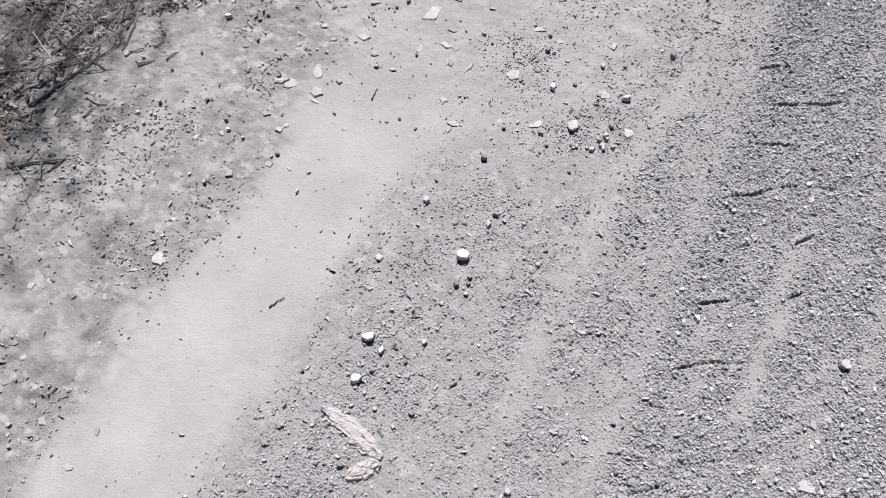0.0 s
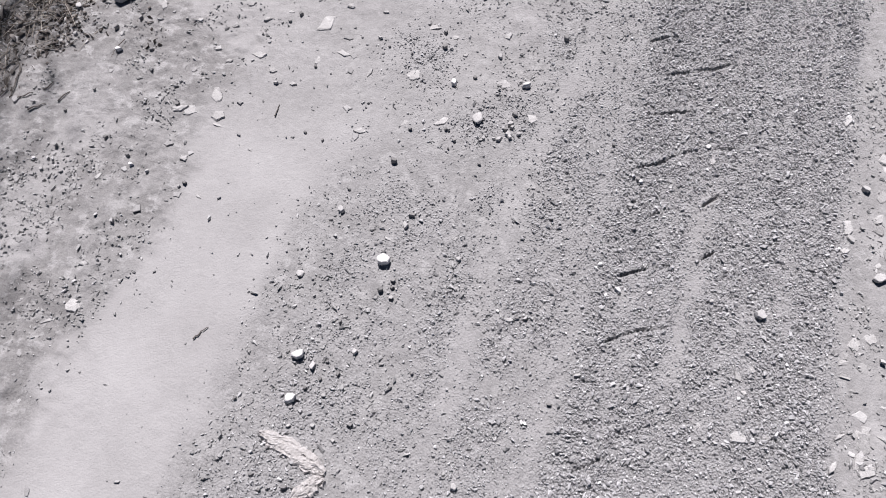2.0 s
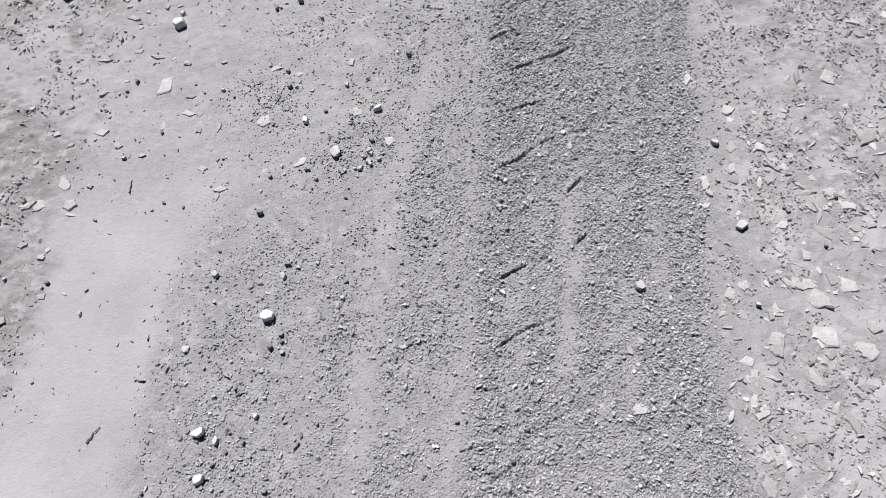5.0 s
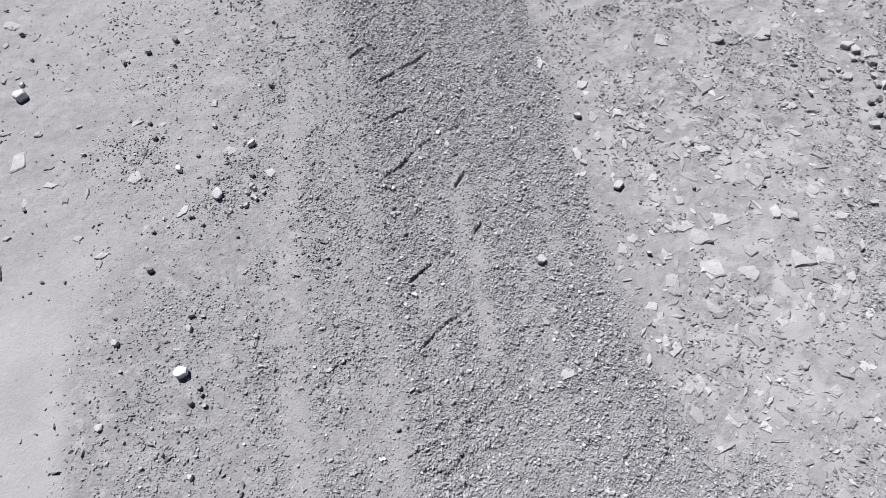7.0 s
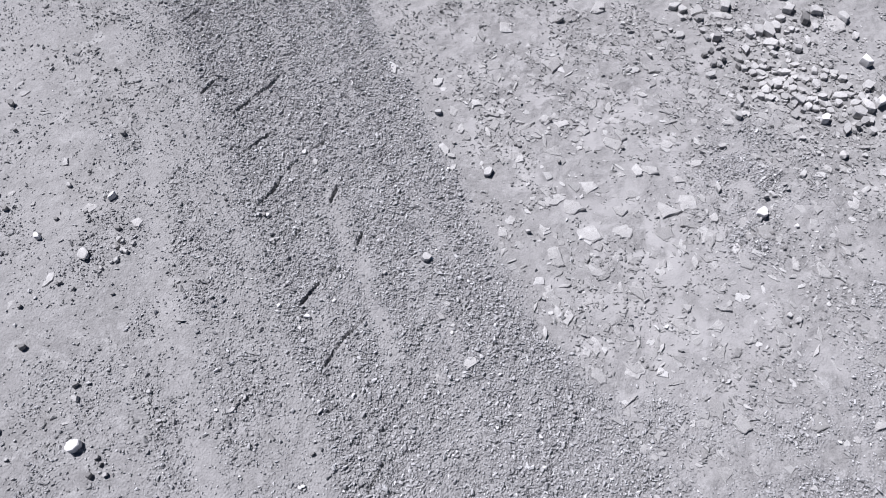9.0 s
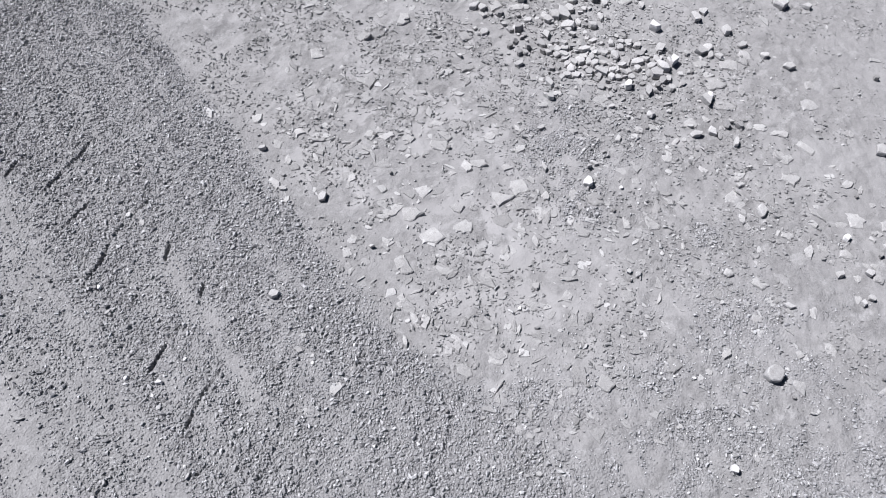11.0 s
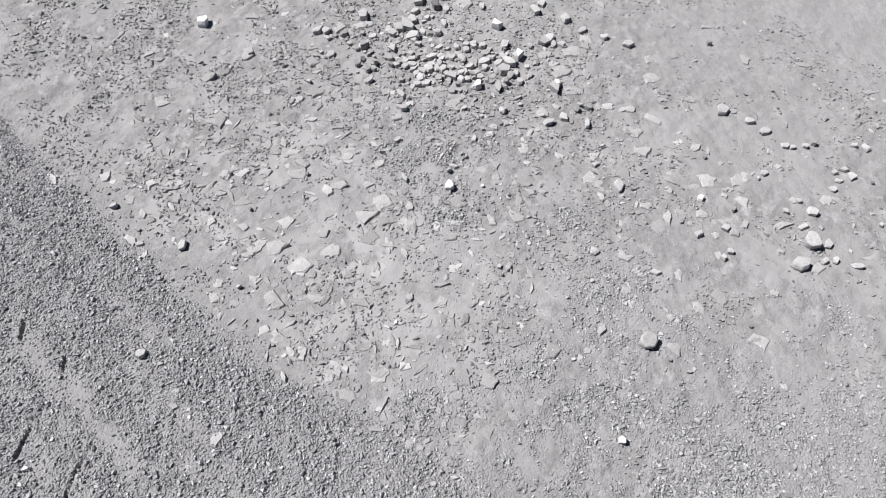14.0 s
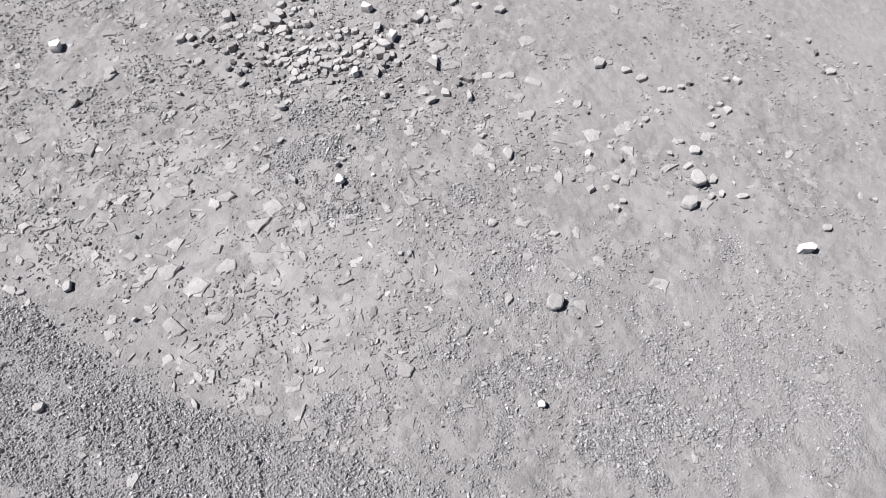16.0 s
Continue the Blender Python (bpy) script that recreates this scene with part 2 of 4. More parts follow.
    # clods take some litter colour, deepened to paint in shade and lens falloff
    litter = np.maximum(litter, 0.32 * clod * np.clip(0.8 + 2.5 * patch, 0, 1) * (1 - drift))
    return gravel, dust, litter, clod


# lug marks of a tyre: short slanting grooves across the gravel band
LUGS = [
    ((0.065, 1.828), (0.157, 1.883), (0.231, 1.920), (0.280, 1.960)),
    ((0.128, 1.738), (0.175, 1.759), (0.203, 1.766)),
    ((0.091, 1.546), (0.132, 1.572), (0.186, 1.619), (0.225, 1.648)),
    ((0.285, 1.677), (0.325, 1.688)),
    ((0.278, 1.503), (0.307, 1.540)),
    ((0.161, 1.437), (0.193, 1.465), (0.225, 1.473)),
    ((0.296, 1.361), (0.320, 1.389)),
    ((0.084, 2.246), (0.137, 2.284)),
    ((0.061, 1.962), (0.118, 1.999)),
    ((0.128, 1.266), (0.175, 1.299), (0.241, 1.327)),
    ((0.130, 1.102), (0.183, 1.143), (0.250, 1.176)),
    ((0.128, 0.812), (0.177, 0.853)),
]


def lug_distance(x, y):
    """How far the nearest lug mark is, and on which side of it."""
    x, y = x + 0.009 * fbm(x, y, 24.0, 2, 97), y + 0.009 * fbm(x, y, 24.0, 2, 98)
    near, turned = np.full(np.shape(x), 9.0), np.zeros(np.shape(x))
    for line in LUGS:
        for (x0, y0), (x1, y1) in zip(line, line[1:]):
            dx, dy = x1 - x0, y1 - y0
            k = np.clip(((x - x0) * dx + (y - y0) * dy) / (dx * dx + dy * dy), 0, 1)
            d = np.hypot(x - x0 - k * dx, y - y0 - k * dy)
            turned = np.where(d < near, (x - x0) * dy - (y - y0) * dx, turned)
            near = np.minimum(d, near)
    return near, turned


def relief(x, y):
    """The height of the ground, in metres."""
    gravel, dust, litter, clod = soils(x, y)
    z = 0.012 * fbm(x, y, 1.1, 3, 60)
    near = step(-2.6, -2.0, x) * (1 - step(2.9, 3.5, x)) * step(-1.0, -0.4, y) * (1 - step(2.75, 3.4, y))
    rough = 0.35 + (0.45 + 0.55 * step(1.5, 1.0, y)) * gravel + 0.75 * clod + 0.5 * step(0.6, 0.8, x)
    rough = rough * (1 - 0.8 * dust) * near
    z = z + rough * (0.011 * fbm(x, y, 11.0, 4, 70) + 0.008 * fbm(x, y, 45.0, 3, 80))
    z = z + 0.007 * fbm(x, y, 24.0, 2, 75) * np.maximum(step(0.6, 0.75, x) * (1 - step(2.1, 2.6, x)), np.maximum(clod, 0.8 * step(1.45, 1.7, y) * (1 - step(-0.3, -0.1, x)))) * near
    # crumbs standing out of the earth
    crumb = np.clip(fbm(x, y, 60.0, 2, 90) - 0.16, 0, 1)
    z = z + crumb * (0.012 * clod + 0.009 * step(0.6, 0.8, x) * (1 - dust) + 0.004)
    z = z - 0.006 * step(0.05, 0.16, x) * (1 - step(0.34, 0.42, x))
    d, side = lug_distance(x, y)
    bite = 0.013 * np.clip(0.85 + 3.2 * fbm(x, y, 26.0, 3, 95), 0.1, 1)
    z = z - bite * np.exp(-(d / 0.0026) ** 2) + 0.4 * bite * np.exp(-(d / 0.012) ** 2) * (side < 0)
    return z


def axis(lo, hi, pitch, far, fine_from, fine_to, fine_pitch):
    core = [lo]
    while core[-1] < hi:
        core.append(core[-1] + (fine_pitch if fine_from < core[-1] < fine_to else pitch))
    core = np.array(core)
    hi = core[-1]
    out, s, p = [], pitch, 0.0
    while p < far:
        s *= 1.35
        p += s
        out.append(p)
    out = np.array(out)
    return np.concatenate([(lo - out)[::-1], core, hi + out])


def sheet(name, xs, ys, heights, mat):
    nx, ny = len(xs), len(ys)
    gx, gy = np.meshgrid(xs, ys)
    co = np.stack([gx.ravel(), gy.ravel(), heights(gx, gy).ravel()], 1)
    i = (np.arange(ny - 1)[:, None] * nx + np.arange(nx - 1)[None, :]).ravel()
    quads = np.stack([i, i + 1, i + nx + 1, i + nx], 1).ravel()
    me = bpy.data.meshes.new(name)
    me.vertices.add(len(co))
    me.vertices.foreach_set("co", co.ravel())
    me.loops.add(len(quads))
    me.loops.foreach_set("vertex_index", quads)
    me.polygons.add(len(i))
    me.polygons.foreach_set("loop_start", np.arange(len(i)) * 4)
    me.update(calc_edges=True)
    me.polygons.foreach_set("use_smooth", np.ones(len(i), bool))
    g, d, l, _ = soils(co[:, 0], co[:, 1])
    col = me.color_attributes.new("soil", "FLOAT_COLOR", "POINT")
    col.data.foreach_set("color", np.stack([g, d, l, np.ones_like(g)], 1).ravel())
    me.materials.append(mat)
    return new(name, me)


ground = sheet("ground", axis(-2.0, 2.9, 0.006, 160, 0.0, 0.37, 0.003), axis(-0.4, 2.75, 0.006, 160, 1.05, 2.1, 0.004), relief, EARTH)
tagged(ground, "pale grey dusty dirt track with tyre marks", "ground", kind="structure")


# ---- stones ----
def hull(rng, points, jitter=0.25):
    """An angular lump about one unit long: the hull of scattered points."""
    bm = bmesh.new()
    turn = rng.uniform(0, 6.28)
    for k in range(points):
        z = 1 - 2 * (k + 0.5) / points
        a = k * 2.39996 + turn + rng.uniform(-0.6, 0.6)
        r = math.sqrt(1 - z * z)
        v = Vector((r * math.cos(a), r * math.sin(a), z))
        square = (abs(v.x) ** 4 + abs(v.y) ** 4 + abs(v.z) ** 4) ** 0.25
        v *= 0.5 * (1 - jitter * rng.random()) / square
        bm.verts.new(v)
    out = bmesh.ops.convex_hull(bm, input=bm.verts)
    loose = [v for v in bm.verts if not v.link_faces]
    bmesh.ops.delete(bm, geom=loose, context="VERTS")
    return bm


def block(rng, sides):
    """An angular, flat-topped fragment about one unit long."""
    bm = bmesh.new()
    rad = [0.5 * rng.uniform(0.70, 1.06) for _ in range(sides)]
    ang = [6.2832 * (k + rng.uniform(-0.3, 0.3)) / sides for k in range(sides)]
    ox, oy = rng.uniform(-0.07, 0.07), rng.uniform(-0.07, 0.07)
    sx, sy = rng.uniform(-0.12, 0.12), rng.uniform(-0.10, 0.14)
    shrink = rng.uniform(0.86, 1.0)
    for r, a in zip(rad, ang):
        x, y = r * math.cos(a), r * math.sin(a)
        bm.verts.new((x * 0.84, y * 0.84, -0.5))
        bm.verts.new((x * rng.uniform(0.94, 1.05), y * rng.uniform(0.94, 1.05), rng.uniform(-0.15, 0.2)))
        k = shrink * rng.uniform(0.86, 1.06)
        bm.verts.new((x * k + ox, y * k + oy, 0.5 + sx * x * 2 + sy * y * 2 + rng.uniform(-0.06, 0.04)))
    bmesh.ops.convex_hull(bm, input=bm.verts)
    bmesh.ops.delete(bm, geom=[v for v in bm.verts if not v.link_faces], context="VERTS")
    return bm


def slab(rng, cuts=2):
    """A worn broken plate about one unit long: a ragged rim that dips under the dust and a low uneven back."""
    bm = bmesh.new()
    sides = rng.choice((4, 5, 5, 6))
    ang = [6.2832 * (k + rng.uniform(-0.33, 0.33)) / sides for k in range(sides)]
    corner = [Vector((math.cos(a), math.sin(a), 0)) * 0.5 * rng.uniform(0.66, 1.08) for a in ang]
    rim = []
    for a, b in zip(corner, corner[1:] + corner[:1]):
        rim.append(a)
        for c in range(cuts):
            rim.append(a.lerp(b, (c + rng.uniform(0.7, 1.3)) / (cuts + 1)) * rng.uniform(0.88, 1.12))
    n = len(rim)
    lean = rng.uniform(0, 6.2832)
    rise = [0.10 * math.cos(math.atan2(p.y, p.x) - lean) for p in rim]
    foot = [bm.verts.new((p.x * 1.06, p.y * 1.06, -0.5)) for p in rim]
    edge = [bm.verts.new((p.x, p.y, rng.uniform(0.12, 0.28) + h)) for p, h in zip(rim, rise)]
    top = [bm.verts.new((p.x * rng.uniform(0.80, 0.93), p.y * rng.uniform(0.80, 0.93), rng.uniform(0.35, 0.42) + h)) for p, h in zip(rim, rise)]
    mid = bm.verts.new((rng.uniform(-0.14, 0.14), rng.uniform(-0.14, 0.14), rng.uniform(0.40, 0.47)))
    for k in range(n):
        j = (k + 1) % n
        bm.faces.new((foot[k], foot[j], edge[j], edge[k]))
        bm.faces.new((edge[k], edge[j], top[j], top[k]))
        bm.faces.new((top[k], top[j], mid))
    bm.faces.new(foot[::-1])
    return bm


LABELS = {
    "pale": "bright pale limestone lying loose on the dirt",
    "grey": "grey angular stone lying on dusty dirt",
    "dark": "small stone on pale dirt, coloured dark like its shaded side",
    "flat": "flat dusty pale stone sunk in the dirt",
    "big": "large pale angular stone casting a sharp shadow",
    "lump": "lumpy grey stone half buried in the dirt",
    "chip": "thin pale sliver of stone bedded in dust",
}
counter = [0]


def stone(kind, x, y, length, width, yaw, where):
    counter[0] += 1
    rng = random.Random(1000 + counter[0])
    lx, ly = length / 1000, width / 1000
    lying = kind in ("flat", "chip")
    bm = slab(rng) if lying else hull(rng, 13, 0.35) if kind == "lump" else block(rng, 7) if kind == "big" or (kind == "pale" and where == "left") else block(rng, rng.choice((4, 5, 5, 6)))
    tall = {"pale": 0.74, "grey": 0.44, "dark": 0.85, "big": 0.62, "lump": 0.56}.get(kind, 0)
    if kind == "grey" and where != "pile":
        tall = 0.42 + 0.34 * min(1.0, max(0.0, (0.034 - lx) / 0.016))
    if where == "pile" and not lying:
        lx, ly, tall = lx * 1.18, ly * 1.16, tall * 1.12
    if kind in ("pale", "grey", "dark", "big"):
        ly *= 0.92
    lz = 0.016 if lying else min(tall * (0.5 * lx + 0.5 * ly), 0.040 if kind == "big" else 0.026)
    # plates lean a little, one edge proud and the other drowned in dust
    tilt = pose(0, 0, 0, rng.uniform(-6, 3), rng.uniform(-5, 4), 0) if lying else pose(0, 0, 0, rng.uniform(-10, 4), rng.uniform(-8, 4), 0)
    grow = 1.34 if lying else 1.10
    shape = tilt @ pose(0, 0, 0, 0, 0, yaw) @ Matrix.Diagonal((lx * grow, ly * grow, lz, 1))
    bmesh.ops.transform(bm, matrix=shape, verts=bm.verts)
    if not lying:
        bmesh.ops.bevel(bm, geom=bm.edges[:], offset=min(lx, ly) * (0.03 if where == "pile" else 0.045), segments=1, affect="EDGES", clamp_overlap=True)
    name = {"flat": "bedded_stone", "chip": "stone_chip", "dark": "pebble"}.get(kind, "stone")
    me = bpy.data.meshes.new(name)
    bm.to_mesh(me)
    bm.free()
    me.materials.append(STONE[kind])
    ob = new(name, me)
    if lying:
        near = np.array([(0, 0), (1, 0), (-1, 0), (0, 1), (0, -1)]) * 0.28 * ly
        z = float(relief(x + near[:, 0], y + near[:, 1]).mean()) - 0.5 * lz + rng.uniform(0.0025, 0.0065)
    else:
        z = float(relief(np.array([x]), np.array([y]))[0]) + 0.32 * lz
    ob.matrix_world = pose(x, y, z, 0, 0, 0)
    label = LABELS[kind] if where != "pile" else "angular grey rubble stone heaped with others"
    group = "stones of the rubble heap" if where == "pile" else {"flat": "stones bedded in the dirt", "chip": "chips bedded in the dirt", "dark": "pebbles on the track"}.get(kind, "stones on the track")
    return tagged(ob, label, name.replace("_", " "), group)


for s in [
    (-0.803, 1.75, 63, 49, 45), (-0.824, 1.307, 12, 10, 26), (-0.511, 1.658, 36, 33, 26), (-0.277, 1.698, 35, 25, 26),
    (-0.243, 1.744, 22, 20, -64), (-0.177, 1.614, 27, 22, -64), (-0.482, 1.503, 23, 21, 26), (-0.586, 1.445, 29, 17, 26),
    (0.281, 1.635, 19, 16, -64), (0.416, 1.112, 19, 18, -63), (0.433, 0.985, 33, 26, 27), (0.489, 1.002, 22, 17, 27),
    (0.355, 0.981, 22, 15, 27),
]:
    stone("flat", *s, "left")
for s in [
    (-1.191, 1.225, 15, 13, 26), (-0.574, 0.56, 10, 6, 27), (-0.471, 1.388, 20, 18, 26), (-0.16, 1.898, 19, 18, -65),
    (-0.223, 1.615, 17, 17, -64), (-0.377, 1.518, 12, 11, -64), (0.037, 1.601, 10, 9, -64), (-0.067, 1.089, 10, 8, 27),
    (0.049, 0.927, 14, 10, 27), (-0.429, 0.825, 10, 10, -65), (-0.397, 0.848, 16, 10, -66), (-0.453, 0.797, 12, 9, 21),
    (-0.332, 0.754, 14, 12, 21), (-0.429, 0.865, 10, 8, 21), (-0.412, 0.597, 16, 10, 21), (-0.397, 0.603, 8, 7, 21),
    (-0.458, 0.577, 10, 7, 21), (-0.444, 0.584, 8, 7, 21), (-0.486, 0.599, 15, 8, 21),
]:
    stone("dark", *s, "left")
for s in [
    (-0.36, 1.087, 12, 12, 21), (-0.356, 1.071, 12, 12, 21), (-0.38, 1.057, 18, 15, 21), (-0.437, 0.959, 11, 11, -66),
    (-0.247, 0.898, 10, 10, -68), (-0.28, 0.854, 11, 10, 21), (-0.375, 1.258, 17, 14, 21), (-0.586, 0.729, 9, 9, -62),
]:
    stone("dark", *s, "left")
for s in [
    (-0.541, 1.22, 25, 19, -62), (-0.519, 0.562, 9, 7, 57), (-0.236, 1.185, 15, 14, 26), (-0.089, 0.705, 17, 16, -65),
    (-0.24, 1.528, 17, 13, 49), (-0.222, 1.55, 17, 15, 26), (-0.218, 1.572, 16, 13, 38), (-0.239, 1.563, 13, 12, 26),
    (0.113, 1.447, 18, 10, 26), (-0.078, 1.08, 13, 10, 27), (-0.05, 1.095, 15, 13, 27), (0.334, 1.265, 14, 10, 27),
    (0.092, 1.006, 19, 7, 27), (0.062, 0.948, 9, 8, 27), (-1.079, 0.349, 15, 12, 27), (-0.457, 0.846, 27, 18, -65),
    (-0.381, 0.903, 17, 16, -66), (-0.466, 0.75, 11, 10, 21), (-0.454, 0.712, 13, 11, 21),
]:
    stone("grey", *s, "left")
for s in [
    (-0.377, 0.82, 14, 14, -66), (-0.409, 0.794, 13, 11, 21), (-0.354, 0.713, 14, 12, 21), (-0.405, 0.728, 12, 9, 21),
    (-0.351, 1.046, 13, 13, 21), (-0.38, 1.227, 19, 14, -68),
]:
    stone("grey", *s, "left")
for s in [
    (-0.399, 1.126, 33, 29, 27), (-0.496, 0.858, 35, 24, 24), (-0.473, 0.766, 29, 24, 27), (-0.403, 1.66, 20, 17, -64),
    (-0.219, 1.71, 26, 18, 26), (0.123, 1.521, 13, 12, 26), (0.263, 1.676, 16, 14, 26), (-0.112, 1.093, 10, 8, 27),
    (0.078, 1.274, 12, 11, 4), (0.107, 1.206, 10, 9, 27), (0.201, 1.243, 11, 9, 27), (0.005, 0.873, 11, 9, -67),
    (0.239, 1.057, 9, 7, 27), (0.425, 1.065, 11, 8, 27),
]:
    stone("pale", *s, "left")
for s in [
    (-0.308, 1.57, 34, 34, -64), (-0.57, 1.036, 22, 18, 21),
]:
    stone("lump", *s, "left")
for s in [
    (0.441, 1.264, 28, 26, 27),
]:
    stone("big", *s, "left")
for s in [
    (-0.813, 1.955, 44, 36, 47), (-0.272, 0.952, 9, 7, -10), (0.012, 0.873, 12, 10, -10),
]:
    stone("pale", *s, "centre")
for s in [
    (0.642, 1.667, 22, 18, -9), (0.684, 1.438, 33, 28, -9), (1.426, 1.681, 36, 32, -9), (1.471, 1.786, 49, 31, -9),
    (1.424, 1.512, 37, 23, -9), (-0.085, 1.079, 10, 9, -10),
]:
    stone("grey", *s, "centre")
for s in [
    (-0.864, 2.226, 40, 36, -40), (-0.444, 1.81, 21, 15, -9), (0.675, 1.595, 32, 21, 50), (0.585, 1.863, 42, 16, 69),
    (0.683, 1.771, 32, 28, 81), (0.961, 1.904, 55, 41, 15), (0.934, 1.539, 27, 26, -9), (0.607, 1.55, 43, 20, -79),
    (0.674, 1.284, 39, 29, -9), (0.81, 1.297, 62, 32, -9), (0.849, 1.178, 68, 51, -33), (0.93, 1.152, 51, 31, -9),
    (0.738, 1.162, 45, 33, 71), (1.107, 1.586, 35, 31, -9), (1.158, 1.733, 42, 35, 81), (1.056, 1.3, 43, 24, 67),
    (1.214, 1.266, 50, 28, -9), (0.957, 1.019, 31, 17, 42), (1.051, 1.013, 32, 16, 65),
]:
    stone("flat", *s, "centre")
for s in [
    (1.076, 0.926, 30, 14, 40), (0.932, 0.872, 39, 28, -10), (1.007, 0.849, 40, 26, -10), (0.674, 1.018, 40, 16, 81),
    (0.721, 0.924, 26, 19, -78), (0.774, 0.831, 40, 39, 80), (0.623, 0.986, 27, 10, 63), (1.06, 0.787, 32, 14, -10),
    (0.345, 0.986, 15, 10, -10), (0.433, 1.082, 15, 14, -10), (0.231, 0.783, 28, 9, -10),
]:
    stone("flat", *s, "centre")
for s in [
    (0.852, 1.729, 38, 15, 65), (0.765, 1.386, 36, 17, -80), (0.909, 1.051, 32, 19, -26),
]:
    stone("chip", *s, "centre")
for s in [
    (-0.834, 2.185, 16, 13, -9), (-0.484, 2.064, 18, 15, 19), (-0.412, 2.097, 21, 19, 81), (-0.548, 2.03, 17, 15, 81),
    (-0.346, 1.491, 11, 11, 81), (1.45, 1.584, 23, 16, -9), (1.257, 1.855, 20, 13, -9), (1.115, 1.86, 23, 11, -9),
    (0.115, 1.526, 13, 11, 81), (0.114, 1.44, 13, 11, 81),
]:
    stone("dark", *s, "centre")
for s in [
    (0.598, 1.848, 28, 21, 50), (0.753, 1.663, 36, 23, -40), (1.84, 0.924, 43, 28, -40), (1.88, 0.863, 29, 25, -40),
    (1.89, 0.8, 60, 52, 50), (1.535, 1.0, 43, 39, 50), (1.129, 1.164, 45, 44, 49), (1.121, 1.068, 38, 37, 49),
    (1.581, 0.804, 52, 41, 37), (1.609, 0.64, 32, 24, -41), (1.646, 0.844, 56, 33, -18), (1.539, 0.717, 22, 18, 49),
    (1.796, 0.56, 53, 50, -41), (1.879, 0.641, 35, 25, -11), (1.893, 0.487, 31, 19, 31), (1.88, 0.56, 19, 18, -41),
    (1.803, 0.502, 19, 17, -41), (1.83, 0.467, 22, 19, -41), (1.425, 0.587, 38, 35, -41),
]:
    stone("flat", *s, "right")
for s in [
    (1.734, 0.406, 31, 29, 49), (1.694, 0.411, 30, 28, -41), (1.802, 0.33, 49, 22, -41), (1.598, 0.413, 24, 23, -41),
    (1.473, 0.457, 35, 26, 34), (1.428, 0.536, 33, 26, -41), (1.346, 0.529, 27, 21, -41), (1.722, 0.293, 18, 16, -41),
    (1.428, 0.37, 36, 27, 76), (1.356, 0.406, 19, 18, -41), (1.214, 0.515, 31, 18, 12), (1.291, 0.359, 41, 28, 78),
    (1.437, 0.208, 65, 51, -42), (0.95, 0.859, 28, 20, -20), (1.764, 0.754, 60, 49, -40), (1.582, 0.915, 39, 27, 66),
    (1.425, 0.896, 27, 21, -66), (0.949, 1.884, 33, 24, -41), (1.179, 1.346, 38, 37, -41),
]:
    stone("flat", *s, "right")
for s in [
    (0.835, 1.264, 58, 49, -42), (0.78, 1.297, 34, 17, -42), (1.086, 1.287, 46, 27, -42), (0.645, 1.267, 39, 27, 55),
    (0.673, 1.066, 37, 18, -42), (0.69, 1.002, 43, 26, 51), (0.712, 0.906, 28, 26, 50), (0.44, 1.135, 18, 14, -42),
    (0.628, 1.23, 22, 16, -42), (0.81, 1.076, 33, 22, -42), (0.922, 0.891, 33, 24, -42), (1.588, 0.658, 26, 18, 35),
    (1.608, 0.573, 40, 24, 34), (1.908, 1.046, 35, 21, 34), (1.819, 0.939, 23, 17, 33), (1.985, 0.816, 34, 28, 30),
    (2.041, 0.75, 29, 28, 29), (2.037, 0.887, 46, 46, -50), (1.8, 0.82, 33, 31, -50),
]:
    stone("flat", *s, "right")
for s in [
    (1.603, 0.638, 28, 23, -50), (1.592, 0.248, 23, 20, -50),
]:
    stone("flat", *s, "right")
for s in [
    (0.869, 1.479, 46, 15, 69), (0.846, 1.022, 42, 15, 58), (0.856, 0.851, 29, 11, 37), (0.938, 1.696, 29, 13, -41),
    (1.204, 1.523, 30, 18, -41), (1.357, 0.572, 23, 13, -42), (1.283, 0.923, 25, 12, 42), (1.353, 0.778, 28, 12, 39),
]:
    stone("chip", *s, "right")
for s in [
    (1.603, 0.725, 43, 39, 49), (2.06, 0.654, 48, 44, -40), (2.081, 0.575, 34, 31, -40), (2.074, 0.52, 42, 31, -40),
    (1.463, 1.126, 29, 23, 50), (1.33, 1.107, 22, 19, -40), (1.226, 1.176, 40, 20, 62), (1.902, 0.452, 17, 16, 49),
    (1.441, 0.503, 34, 22, -41), (1.627, 0.393, 21, 20, -41), (1.308, 0.61, 14, 13, -41), (1.181, 0.807, 16, 14, 49),
    (0.675, 0.575, 17, 14, -42), (0.653, 0.587, 12, 10, -42), (1.622, 0.483, 33, 31, 11), (1.35, 1.106, 25, 20, -41),
    (1.631, 0.817, 26, 16, -41), (1.491, 1.772, 37, 32, 46), (1.647, 1.516, 25, 21, -49),
]:
    stone("grey", *s, "right")
for s in [
    (1.628, 1.406, 30, 28, 40), (1.793, 1.29, 31, 25, 38), (1.636, 1.3, 21, 19, -50), (1.552, 1.513, 24, 20, -50),
    (1.748, 1.402, 25, 21, -49), (1.945, 1.201, 32, 22, 35), (1.625, 0.818, 22, 17, -50), (1.601, 0.397, 22, 21, 27),
    (1.792, 0.173, 26, 18, 22),
]:
    stone("grey", *s, "right")
for s in [
    (1.386, 0.656, 29, 28, 49),
]:
    stone("lump", *s, "right")
for s in [
    (1.285, 1.067, 37, 31, 49), (1.724, 0.538, 24, 22, -41), (1.019, 0.331, 24, 22, 37), (0.132, 1.226, 18, 11, -19),
]:
    stone("pale", *s, "right")
